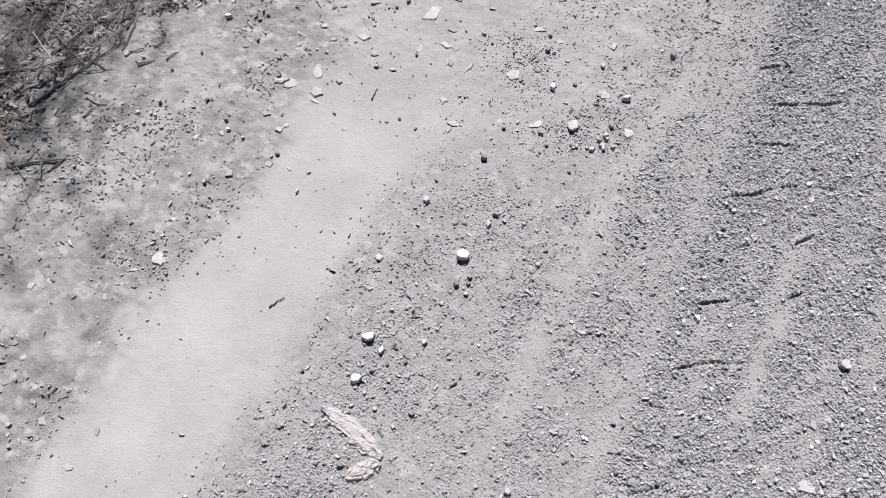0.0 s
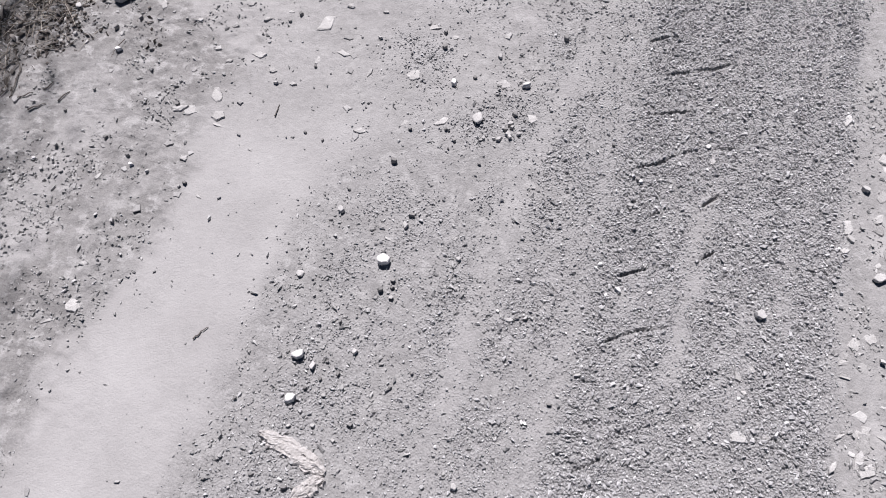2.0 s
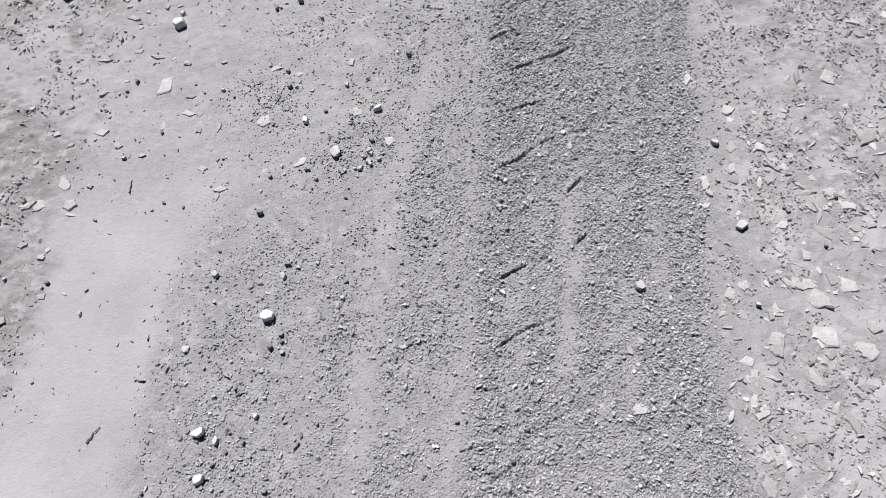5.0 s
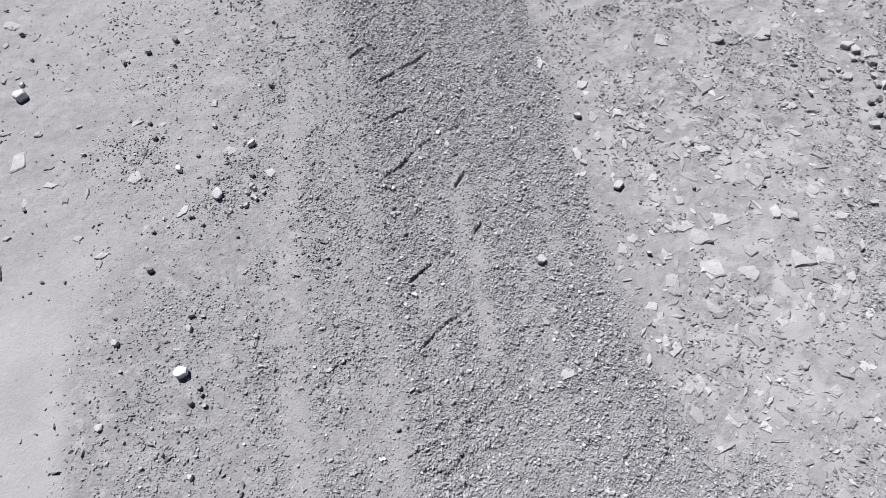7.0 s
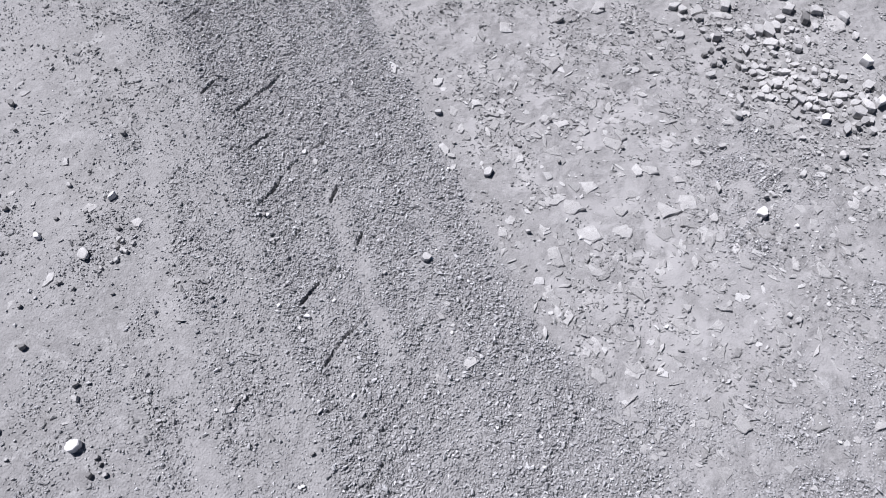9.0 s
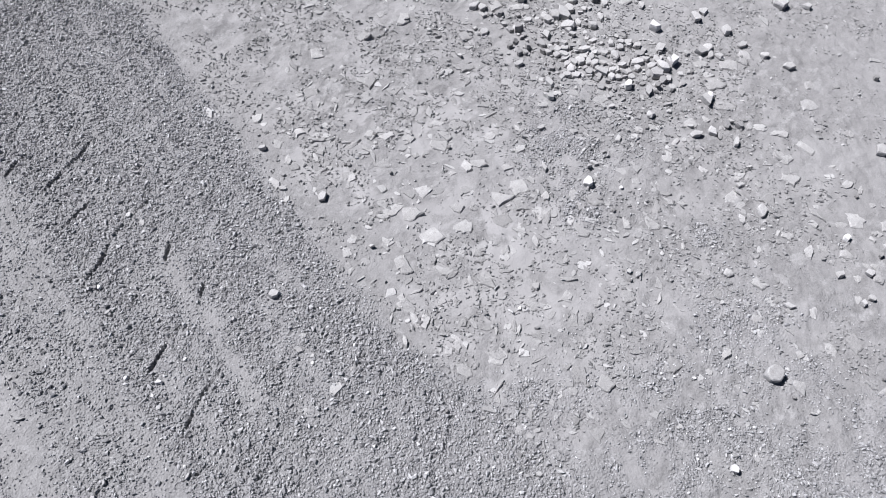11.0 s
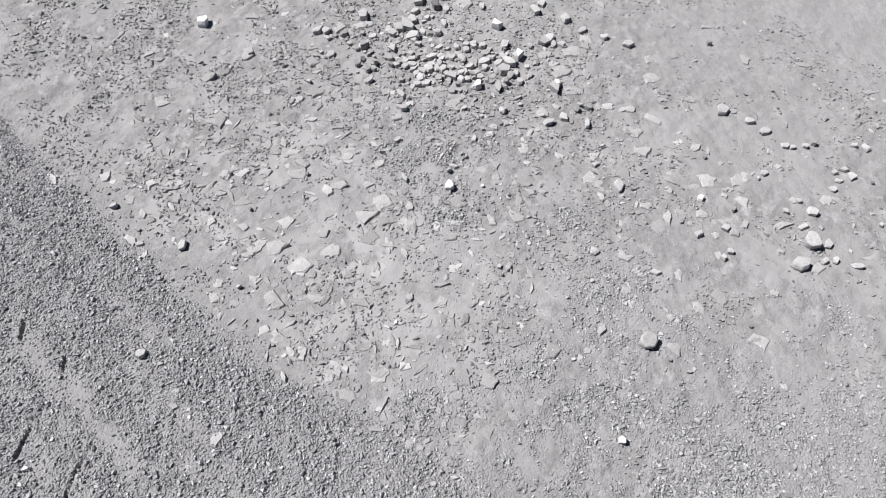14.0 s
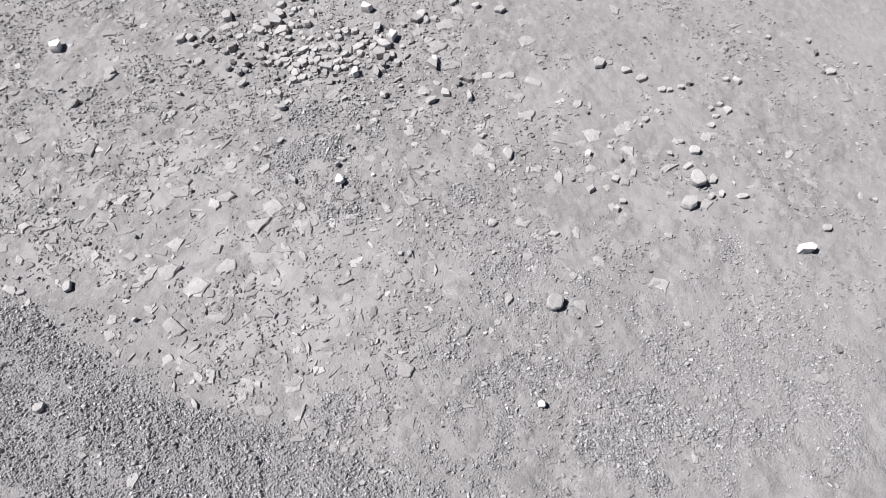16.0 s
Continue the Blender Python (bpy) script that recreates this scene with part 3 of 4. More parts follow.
for s in [
    (1.709, 0.239, 49, 39, -41), (1.261, 0.413, 52, 46, 1),
]:
    stone("big", *s, "right")
for s in [
    (1.275, 1.009, 15, 13, -41), (1.281, 0.962, 15, 13, 49), (1.391, 0.49, 12, 11, 49), (1.256, 0.351, 11, 11, 48),
    (1.469, 0.249, 12, 10, -41), (1.522, 1.51, 21, 20, -50), (2.298, 0.835, 22, 19, 28),
]:
    stone("dark", *s, "right")
for s in [
    (1.625, 1.733, 49, 33, 51), (1.658, 1.605, 41, 36, 51), (1.73, 1.505, 34, 31, -40), (1.577, 1.557, 30, 28, 50),
    (2.034, 1.344, 39, 34, 51), (2.075, 1.346, 30, 27, -39), (1.834, 1.314, 39, 32, 50), (1.606, 1.422, 24, 24, -40),
    (1.575, 1.452, 24, 21, 50), (1.616, 1.382, 28, 28, 50), (1.692, 1.368, 30, 26, 50), (1.956, 1.225, 35, 32, 50),
    (1.963, 1.18, 26, 23, -40), (2.089, 1.1, 27, 24, -40), (2.112, 1.027, 35, 29, -61), (2.323, 1.229, 51, 46, 51),
    (2.39, 1.166, 35, 29, -39), (1.758, 1.3, 27, 18, -15), (1.763, 1.378, 21, 20, -40),
]:
    stone("grey", *s, "pile")
for s in [
    (1.739, 1.237, 48, 40, 50), (1.784, 1.264, 29, 25, 50), (1.609, 1.34, 45, 33, -27), (1.541, 1.404, 37, 24, 45),
    (1.562, 1.489, 29, 24, 50), (1.787, 1.085, 45, 36, 50), (1.714, 0.991, 35, 30, 50), (1.66, 1.009, 38, 26, -8),
    (1.733, 0.922, 43, 19, 30), (1.71, 1.291, 24, 24, -40), (1.653, 1.321, 23, 21, 50), (1.78, 1.332, 22, 21, 50),
    (1.733, 1.385, 25, 21, 50), (1.721, 1.415, 25, 21, 50), (1.613, 1.454, 24, 22, -3), (1.554, 1.369, 21, 20, 50),
    (1.67, 1.277, 21, 21, 50), (1.759, 1.207, 23, 21, 50), (1.805, 1.201, 19, 17, 50),
]:
    stone("grey", *s, "pile")
for s in [
    (1.651, 1.532, 25, 25, 50), (1.701, 1.543, 26, 22, 51), (1.778, 1.518, 26, 22, 51), (1.719, 1.616, 26, 22, 51),
    (1.764, 1.581, 24, 22, 51), (1.835, 1.562, 27, 22, 51), (1.93, 1.231, 37, 33, -40), (1.886, 1.249, 20, 18, 50),
    (2.063, 1.174, 29, 24, -15), (1.63, 1.61, 33, 31, 69), (1.686, 1.598, 48, 37, 69), (1.726, 1.606, 34, 31, 69),
    (1.667, 1.55, 42, 38, -21), (1.802, 1.648, 39, 35, -21), (1.76, 1.632, 28, 24, -21), (1.944, 1.56, 44, 42, 69),
    (1.876, 1.611, 42, 35, -21), (1.534, 1.499, 23, 22, -21), (1.55, 1.477, 26, 23, -21),
]:
    stone("grey", *s, "pile")
for s in [
    (1.586, 1.481, 27, 27, -21), (1.63, 1.442, 39, 26, -21), (1.545, 1.426, 28, 22, -21), (1.586, 1.416, 31, 29, -21),
    (1.537, 1.38, 31, 24, -21), (1.517, 1.396, 23, 21, -21), (1.62, 1.311, 25, 23, 69), (1.644, 1.329, 26, 25, -21),
    (1.728, 1.307, 34, 25, -21), (1.753, 1.27, 34, 28, -21), (1.78, 1.246, 39, 32, 69), (1.77, 1.389, 23, 22, -21),
    (1.783, 1.362, 29, 22, -21), (1.929, 1.485, 38, 17, 51), (1.819, 1.701, 32, 18, -21), (2.066, 1.241, 39, 33, 50),
]:
    stone("grey", *s, "pile")
for s in [
    (1.521, 1.628, 38, 23, 47), (1.819, 1.593, 33, 26, 51), (1.705, 1.201, 19, 18, -40),
]:
    stone("dark", *s, "pile")
for s in [
    (1.662, 1.423, 47, 39, -14), (1.965, 1.137, 53, 51, -68), (2.04, 1.144, 46, 37, -40), (1.819, 1.038, 55, 40, -40),
    (1.682, 1.046, 42, 36, -40), (1.732, 1.034, 30, 25, -40), (1.906, 1.55, 71, 64, 51), (2.112, 0.937, 44, 38, -40),
    (1.441, 1.356, 31, 23, 50), (1.861, 1.113, 60, 55, -40), (1.591, 1.708, 59, 31, -21), (1.682, 1.303, 43, 40, 69),
    (1.535, 1.352, 33, 32, 69), (1.556, 1.281, 38, 32, -21), (1.38, 1.35, 38, 28, -21),
]:
    stone("flat", *s, "pile")
for s in [
    (1.824, 1.246, 47, 30, 40), (1.891, 1.389, 51, 37, 50), (1.636, 1.256, 28, 24, 50), (1.812, 1.086, 28, 21, 50),
]:
    stone("pale", *s, "pile")
for s in [
    (1.606, 1.136, 29, 25, 50),
]:
    stone("lump", *s, "pile")
for s in [
    (1.242, 2.078, 47, 45, 32), (1.737, -0.065, 57, 30, -49),
]:
    stone("pale", *s, "far")
for s in [
    (1.796, 0.246, 52, 48, 5),
]:
    stone("big", *s, "far")
for s in [
    (1.825, 0.211, 38, 22, 18), (1.894, 0.289, 38, 34, -59), (1.83, 0.285, 32, 27, -59), (1.77, 0.195, 22, 22, 31),
    (1.815, 0.124, 34, 23, -59), (1.686, 0.438, 28, 26, -59), (2.224, 0.273, 35, 31, 31), (2.203, 0.301, 21, 19, -59),
    (2.067, 0.453, 29, 22, -59), (2.076, 0.433, 20, 20, -59), (2.105, 0.407, 22, 19, -59), (2.073, 0.3, 24, 22, -59),
    (2.091, 0.259, 35, 30, 31), (2.052, 0.28, 30, 15, -59), (2.009, 0.281, 33, 21, -59), (2.101, 0.284, 24, 22, -59),
    (1.833, -0.099, 27, 25, -59), (2.413, 0.04, 43, 34, -59), (2.457, 0.247, 26, 18, -58),
]:
    stone("grey", *s, "far")
for s in [
    (2.334, 0.345, 20, 18, 32), (2.512, 0.136, 22, 21, -58), (1.993, -0.189, 19, 15, -59), (1.225, 0.019, 16, 12, 18),
    (1.847, 0.345, 20, 19, 31), (1.903, 0.333, 19, 18, -59), (1.986, 0.13, 16, 16, 31), (1.929, 0.45, 28, 22, -59),
]:
    stone("grey", *s, "far")
for s in [
    (1.718, 0.44, 26, 24, -59), (1.901, 0.342, 25, 21, -59), (1.736, 0.199, 42, 29, -48), (1.863, 0.105, 47, 22, -48),
    (2.018, 0.471, 26, 21, 56), (1.983, 0.431, 23, 22, -59), (1.966, 0.277, 33, 29, -59), (2.027, 0.055, 39, 21, -6),
    (2.456, 0.355, 44, 26, -58), (2.413, 0.222, 43, 20, -58), (1.991, -0.154, 27, 16, 12), (1.908, -0.166, 31, 19, -59),
    (1.411, -0.198, 34, 32, 30), (1.114, 0.017, 15, 15, -60), (1.086, -0.006, 30, 13, 40), (1.378, 0.12, 17, 15, -60),
    (1.879, 0.476, 23, 21, -59), (1.782, 0.494, 19, 18, -59), (1.867, 0.483, 26, 21, -59),
]:
    stone("flat", *s, "far")
for s in [
    (1.812, 0.492, 26, 24, -59), (1.639, 0.519, 23, 22, 31), (1.702, 0.455, 22, 19, -59), (1.986, 0.261, 26, 23, -59),
    (1.652, 0.447, 19, 19, 31), (1.651, 0.556, 28, 23, -59), (1.693, 0.618, 25, 24, -59),
]:
    stone("flat", *s, "far")
for s in [
    (2.132, 0.393, 25, 17, -26), (1.758, 0.452, 23, 14, 22), (2.4, 0.054, 15, 14, 31), (2.472, 0.098, 25, 14, 14),
    (1.992, -0.179, 13, 12, -59), (1.504, -0.212, 21, 14, 13), (1.867, 0.602, 13, 12, 31), (2.107, 0.205, 13, 12, 31),
]:
    stone("dark", *s, "far")
for s in [
    (0.748, 1.771, 22, 16, -40), (0.823, 1.638, 34, 24, -40), (0.751, 1.512, 28, 17, -64), (0.814, 1.464, 32, 19, 37),
    (0.778, 1.449, 33, 21, -4), (0.936, 1.512, 37, 27, -40), (0.987, 1.463, 25, 20, -40), (0.965, 1.408, 30, 19, -40),
    (0.618, 1.521, 20, 17, -41), (0.736, 1.459, 25, 13, 79), (0.904, 1.304, 52, 40, -29), (1.082, 1.465, 32, 26, -40),
    (1.011, 1.305, 24, 22, -41), (0.747, 1.23, 34, 26, -63), (0.975, 1.036, 39, 20, 21), (0.682, 1.084, 24, 24, -41),
    (0.753, 1.016, 25, 15, -9), (0.797, 1.1, 30, 16, -30), (0.627, 1.213, 26, 14, 35),
]:
    stone("flat", *s, "bed")
for s in [
    (0.585, 1.189, 19, 13, 15), (0.829, 0.675, 27, 15, 25), (0.76, 0.693, 28, 10, -32), (1.261, 1.321, 34, 21, 72),
    (1.145, 1.238, 34, 23, -40), (1.17, 1.163, 25, 15, -77), (1.062, 1.169, 62, 50, -29), (1.057, 1.065, 35, 17, 38),
    (1.168, 1.103, 33, 21, 46), (1.027, 1.091, 22, 17, 3), (1.378, 1.188, 32, 16, -66), (1.543, 1.122, 33, 29, -40),
    (1.584, 1.103, 30, 30, 50), (1.279, 0.908, 25, 18, 42), (1.594, 1.026, 34, 14, 17), (0.994, 0.466, 18, 13, -42),
    (1.146, 0.51, 16, 14, -41), (1.542, 0.742, 25, 22, 49), (1.811, 0.797, 36, 29, -40),
]:
    stone("flat", *s, "bed")
for s in [
    (1.991, 0.551, 74, 23, 31), (1.908, 0.475, 29, 15, 3), (1.858, 0.492, 44, 35, -41), (1.752, 0.572, 38, 23, -41),
    (1.685, 0.509, 37, 33, -41), (1.798, 0.447, 37, 37, -41), (1.865, 0.877, 37, 22, -40), (0.969, 1.781, 34, 25, 78),
    (0.896, 1.704, 25, 23, 90), (1.069, 1.809, 26, 11, 0), (0.93, 2.06, 21, 21, -1), (1.042, 2.085, 43, 17, -1),
    (0.74, 1.887, 27, 19, 0), (0.779, 1.606, 35, 14, -25), (0.905, 1.543, 36, 22, 40), (0.774, 1.462, 38, 30, 11),
    (0.93, 1.67, 23, 15, 32), (0.732, 1.473, 16, 11, 81), (0.607, 1.488, 27, 19, 0),
]:
    stone("flat", *s, "bed")
for s in [
    (0.975, 1.46, 24, 13, 0), (0.947, 1.42, 18, 15, 0), (1.015, 1.462, 13, 13, 0), (0.95, 1.209, 38, 26, -22),
]:
    stone("flat", *s, "bed")
for s in [
    (0.826, 1.783, 32, 22, 0), (0.69, 1.658, 31, 8, 32), (0.74, 1.561, 37, 11, 79), (0.903, 1.528, 28, 9, 19),
    (0.872, 1.345, 27, 11, 26), (0.783, 0.998, 32, 10, 68), (0.634, 1.181, 22, 7, 4), (0.649, 1.157, 22, 7, 4),
    (0.721, 1.075, 35, 9, -14), (0.631, 1.051, 22, 7, 43), (0.812, 0.882, 28, 8, 43), (0.728, 0.772, 34, 9, 18),
    (0.849, 0.767, 35, 8, -6), (0.896, 0.664, 23, 11, 74), (1.154, 1.402, 37, 12, 65), (0.988, 0.797, 39, 7, 26),
    (0.983, 0.811, 30, 5, 31), (1.19, 0.709, 32, 7, 32), (1.896, 0.608, 32, 10, 32),
]:
    stone("chip", *s, "bed")
for s in [
    (1.903, 0.707, 34, 11, -19), (0.845, 1.539, 55, 14, 6), (0.881, 1.68, 27, 9, 41), (1.044, 1.664, 31, 9, 17),
    (0.837, 0.817, 23, 6, 15), (0.823, 0.802, 22, 5, 6),
]:
    stone("chip", *s, "bed")
for s in [
    (0.798, 1.486, 13, 12, 49), (1.054, 1.379, 14, 12, 50), (0.875, 1.401, 15, 10, 52), (0.914, 1.531, 12, 12, -40),
    (0.979, 1.394, 9, 8, -40), (0.6, 0.797, 10, 10, 48), (0.895, 0.65, 10, 8, -42), (1.169, 0.786, 11, 11, -41),
    (1.181, 0.4, 11, 8, 36), (1.106, 1.855, 20, 8, 0), (0.797, 2.022, 15, 10, -1), (0.792, 1.493, 11, 8, 0),
]:
    stone("dark", *s, "bed")
for s in [
    (0.895, 0.892, 12, 11, 49), (1.351, 1.002, 13, 12, 49), (1.104, 0.521, 11, 8, -41),
]:
    stone("pale", *s, "bed")
for s in [
    (0.704, 1.24, 17, 13, -41), (1.193, 0.788, 23, 15, 8), (1.261, 0.302, 18, 8, -42), (1.697, 0.843, 21, 10, -23),
    (1.689, 0.626, 16, 11, -41),
]:
    stone("grey", *s, "bed")
for s in [
    (-1.242, 2.09, 30, 27, -1),
]:
    stone("pale", *s, "upper")
for s in [
    (-1.172, 2.043, 37, 31, -1), (-0.881, 1.756, 15, 12, 90), (-0.957, 2.044, 12, 11, 27), (-0.798, 2.087, 12, 11, -1),
    (-0.607, 1.724, 9, 9, 90), (-0.9, 1.723, 11, 9, 0), (-0.773, 1.601, 11, 9, 90), (-0.953, 1.657, 9, 8, 90),
    (-0.714, 1.397, 10, 8, 0), (-0.663, 1.39, 8, 7, -90), (-0.414, 2.003, 13, 12, -1), (-0.476, 1.816, 15, 12, 90),
    (-0.462, 1.765, 15, 15, 0), (-0.541, 1.72, 9, 9, 90), (-0.355, 1.693, 12, 11, 0), (-0.233, 1.562, 12, 11, 90),
    (-0.464, 1.491, 11, 11, -90), (-0.371, 1.517, 11, 10, 0), (-0.265, 1.445, 11, 11, 0),
]:
    stone("dark", *s, "upper")
for s in [
    (-0.353, 1.464, 8, 7, -90),
]:
    stone("dark", *s, "upper")
for s in [
    (-0.951, 1.975, 33, 17, -1), (-0.758, 1.825, 25, 16, 0), (-1.03, 1.747, 23, 16, 26), (-0.961, 1.822, 18, 12, 26),
    (-0.912, 2.054, 27, 26, -1), (-0.992, 2.044, 23, 18, -1), (-0.698, 1.964, 26, 12, -1), (-1.037, 1.662, 20, 15, 54),
    (-0.932, 1.59, 30, 25, 0), (-1.048, 1.578, 21, 21, 90), (-0.875, 1.553, 24, 21, 0), (-0.806, 1.528, 15, 14, 0),
    (-0.718, 1.665, 36, 22, 0), (-0.776, 1.621, 31, 13, -86), (-0.977, 1.43, 39, 29, -74), (-0.947, 1.376, 34, 26, 0),
    (-1.03, 1.368, 57, 35, 0), (-0.912, 1.43, 17, 13, 0), (-0.312, 1.856, 23, 22, 90),
]:
    stone("flat", *s, "upper")
for s in [
    (-0.517, 1.825, 34, 23, 0), (-0.401, 1.759, 13, 12, 90), (-0.396, 1.536, 43, 20, 48), (-0.41, 1.183, 21, 8, 0),
    (-0.259, 1.235, 18, 14, 0),
]:
    stone("flat", *s, "upper")
for s in [
    (-0.994, 1.821, 37, 12, 6), (-0.905, 1.855, 27, 12, 26), (-0.847, 1.843, 41, 14, 0), (-0.912, 1.754, 17, 12, 26),
    (-0.962, 1.709, 23, 10, 40), (-0.658, 1.838, 18, 10, 26), (-0.627, 1.624, 28, 8, 73), (-0.939, 1.349, 42, 9, 0),
    (-0.502, 1.945, 28, 8, 19), (-0.337, 2.035, 34, 8, -19),
]:
    stone("chip", *s, "upper")
for s in [
    (-0.816, 2.0, 16, 13, 41), (-0.64, 1.744, 15, 9, 0), (-0.849, 1.516, 16, 9, 38), (-0.312, 1.782, 15, 14, 90),
    (-0.225, 1.583, 20, 14, 24), (-0.217, 1.541, 17, 13, 0), (-0.197, 1.558, 14, 13, 0), (-0.254, 1.528, 11, 10, 0),
    (-0.279, 1.521, 13, 11, -90),
]:
    stone("grey", *s, "upper")
for s in [
    (-1.261, 1.666, 29, 19, -63), (-0.988, 1.444, 24, 22, 16), (-1.055, 1.364, 49, 18, 28), (-0.971, 1.231, 17, 17, 16),
    (-1.024, 0.801, 31, 30, 17), (-1.058, 0.898, 24, 14, 16), (-1.14, 1.652, 17, 15, 80),
]:
    stone("flat", *s, "clod")
for s in [
    (-1.299, 1.603, 21, 13, -62), (-1.353, 1.557, 16, 14, -74), (-1.219, 1.514, 14, 12, 16), (-1.295, 1.346, 11, 9, -74),
    (-1.113, 1.195, 16, 8, -5), (-1.071, 1.214, 8, 7, -74), (-1.018, 0.989, 9, 7, 16), (-0.992, 0.83, 8, 6, -60),
    (-1.065, 1.373, 14, 9, 54), (-1.336, 1.266, 11, 10, -74), (-1.299, 1.164, 10, 10, -74), (-0.938, 1.168, 13, 11, 16),
]:
    stone("dark", *s, "clod")
for s in [
    (-1.324, 1.537, 14, 14, 16), (-1.486, 1.585, 26, 24, -46), (-1.041, 1.169, 12, 10, 53), (-1.053, 1.018, 13, 13, -37),
    (-0.873, 1.339, 13, 8, -15), (-1.447, 1.498, 13, 12, 16), (-1.333, 1.114, 11, 10, 16), (-1.298, 1.124, 12, 10, -87),
    (-1.299, 1.093, 11, 10, 16), (-0.946, 1.155, 10, 10, 16),
]:
    stone("grey", *s, "clod")
for s in [
    (-1.304, 1.487, 19, 14, 16), (-1.086, 1.173, 14, 13, 16),
]:
    stone("pale", *s, "clod")
for s in [
    (-1.061, 0.755, 31, 9, 39), (-1.153, 1.118, 26, 14, 54), (-0.89, 1.146, 22, 8, -23), (-1.474, 1.467, 19, 8, 84),
    (-1.405, 1.483, 16, 8, 83), (-1.001, 1.542, 24, 12, 29),
]:
    stone("chip", *s, "clod")
for s in [
    (-1.381, 1.655, 62, 46, 29), (-1.358, 1.69, 34, 26, 12),
]:
    stone("lump", *s, "clod")


# ---- loose gravel, grit and chips ----
def scatter(name, rng, area, count, chance, size, mat, label, flat=0.75, sunk=0.2, long=1.35, points=9, lean=0.22, grade=None):
    shapes = []
    for k in range(12):
        bm = hull(random.Random(50 + k), points, 0.35) if points else slab(random.Random(80 + k), 1) if flat < 0.5 else block(random.Random(80 + k), 5 + k % 3)
        bmesh.ops.triangulate(bm, faces=bm.faces[:])
        bm.verts.ensure_lookup_table()
        shapes.append((np.array([v.co for v in bm.verts]), np.array([[v.index for v in f.verts] for f in bm.faces])))
        bm.free()
    x = rng.uniform(area[0], area[1], count)
    y = rng.uniform(area[2], area[3], count)
    keep = rng.random(count) < chance(x, y)
    x, y = x[keep], y[keep]
    n = len(x)
    s = size(rng, n) * (1 if grade is None else grade(x, y))
    z = relief(x, y)
    pick = rng.integers(0, len(shapes), n)
    cos, tris, base = [], [], 0
    for k, (v, f) in enumerate(shapes):
        i = np.nonzero(pick == k)[0]
        m = len(i)
        a, tx, ty = rng.uniform(0, 6.283, m), rng.normal(0, lean, m), rng.normal(0, lean, m)
        stretch = rng.uniform(1.0, long, m)
        px, py, pz = v[None, :, 0] * stretch[:, None], v[None, :, 1] / stretch[:, None] ** 0.5, v[None, :, 2] * rng.uniform(0.7, 1.1, m)[:, None] * flat
        pz = pz + px * np.sin(tx)[:, None] + py * np.sin(ty)[:, None]
        c, d = np.cos(a)[:, None], np.sin(a)[:, None]
        sx = s[i][:, None]
        w = np.stack([x[i][:, None] + sx * (px * c - py * d), y[i][:, None] + sx * (px * d + py * c), (z[i] + s[i] * flat * (0.5 - sunk))[:, None] + sx * pz], 2)
        cos.append(w.reshape(-1, 3))
        tris.append((f[None] + (base + np.arange(m) * len(v))[:, None, None]).reshape(-1, 3))
        base += m * len(v)
    co, tri = np.concatenate(cos), np.concatenate(tris)
    me = bpy.data.meshes.new(name)
    me.vertices.add(len(co))
    me.vertices.foreach_set("co", co.ravel())
    me.loops.add(tri.size)
    me.loops.foreach_set("vertex_index", tri.ravel())
    me.polygons.add(len(tri))
    me.polygons.foreach_set("loop_start", np.arange(len(tri)) * 3)
    me.update(calc_edges=True)
    me.polygons.foreach_set("use_smooth", np.zeros(len(tri), bool))
    me.materials.append(mat)
    return tagged(new(name, me), label, name.replace("_", " "), kind="stuff")


rng = np.random.default_rng(7)
def loose(x, y):
    """How thickly gravel lies; it has slid out of the lug marks."""
    return np.clip(soils(x, y)[0] ** 1.2, 0, 1) * np.clip((lug_distance(x, y)[0] - 0.0015) / 0.003, 0.15, 1)


def crumbly(x, y):
    """How thickly grit lies on the open ground: in drifts, thin on smooth dust."""
    dust, clod = soils(x, y)[1], soils(x, y)[3]
    stony_side = step(0.6, 0.68, x) * (1 - 0.55 * step(1.5, 2.1, x)) * (0.55 + 0.6 * step(0.9, 1.5, y))
    centre = step(-0.78, -0.55, x) * (1 - step(-0.05, 0.05, x))
    return (0.06 + 0.5 * clod + 0.25 * centre + stony_side) * (1 - 0.88 * dust * (x < 0)) * np.clip(0.50 + 6.0 * fbm(x, y, 9.0, 4, 33) + 3.0 * fbm(x, y, 28.0, 2, 34), 0.02, 2.0)


scatter("gravel", rng, (-0.75, 1.9, -0.3, 3.1), 400000, lambda x, y: loose(x, y) * 0.9,
        lambda r, n: np.clip(r.lognormal(math.log(0.0050), 0.38, n), 0.0028, 0.014), GRAVEL, "loose grey gravel strewn along the wheel track", flat=0.85, sunk=0.17, long=1.6, points=7, grade=lambda x, y: 0.70 + 0.34 * soils(x, y)[0])
scatter("fine_gravel", rng, (-0.75, 1.9, -0.3, 2.6), 100000, lambda x, y: loose(x, y) ** 0.7 * 0.8,
        lambda r, n: np.clip(r.lognormal(math.log(0.0034), 0.3, n), 0.002, 0.006), GRAVEL, "fine grey gravel filling the wheel track", flat=0.85, sunk=0.15, long=1.5, points=6)
scatter("grit", rng, (-1.9, 2.6, -0.3, 2.6), 210000, crumbly,
        lambda r, n: np.clip(r.lognormal(math.log(0.0048), 0.42, n), 0.0024, 0.015), GRIT, "scattered grit and crumbs of dry earth", flat=0.75, sunk=0.2, long=2.0, points=7)


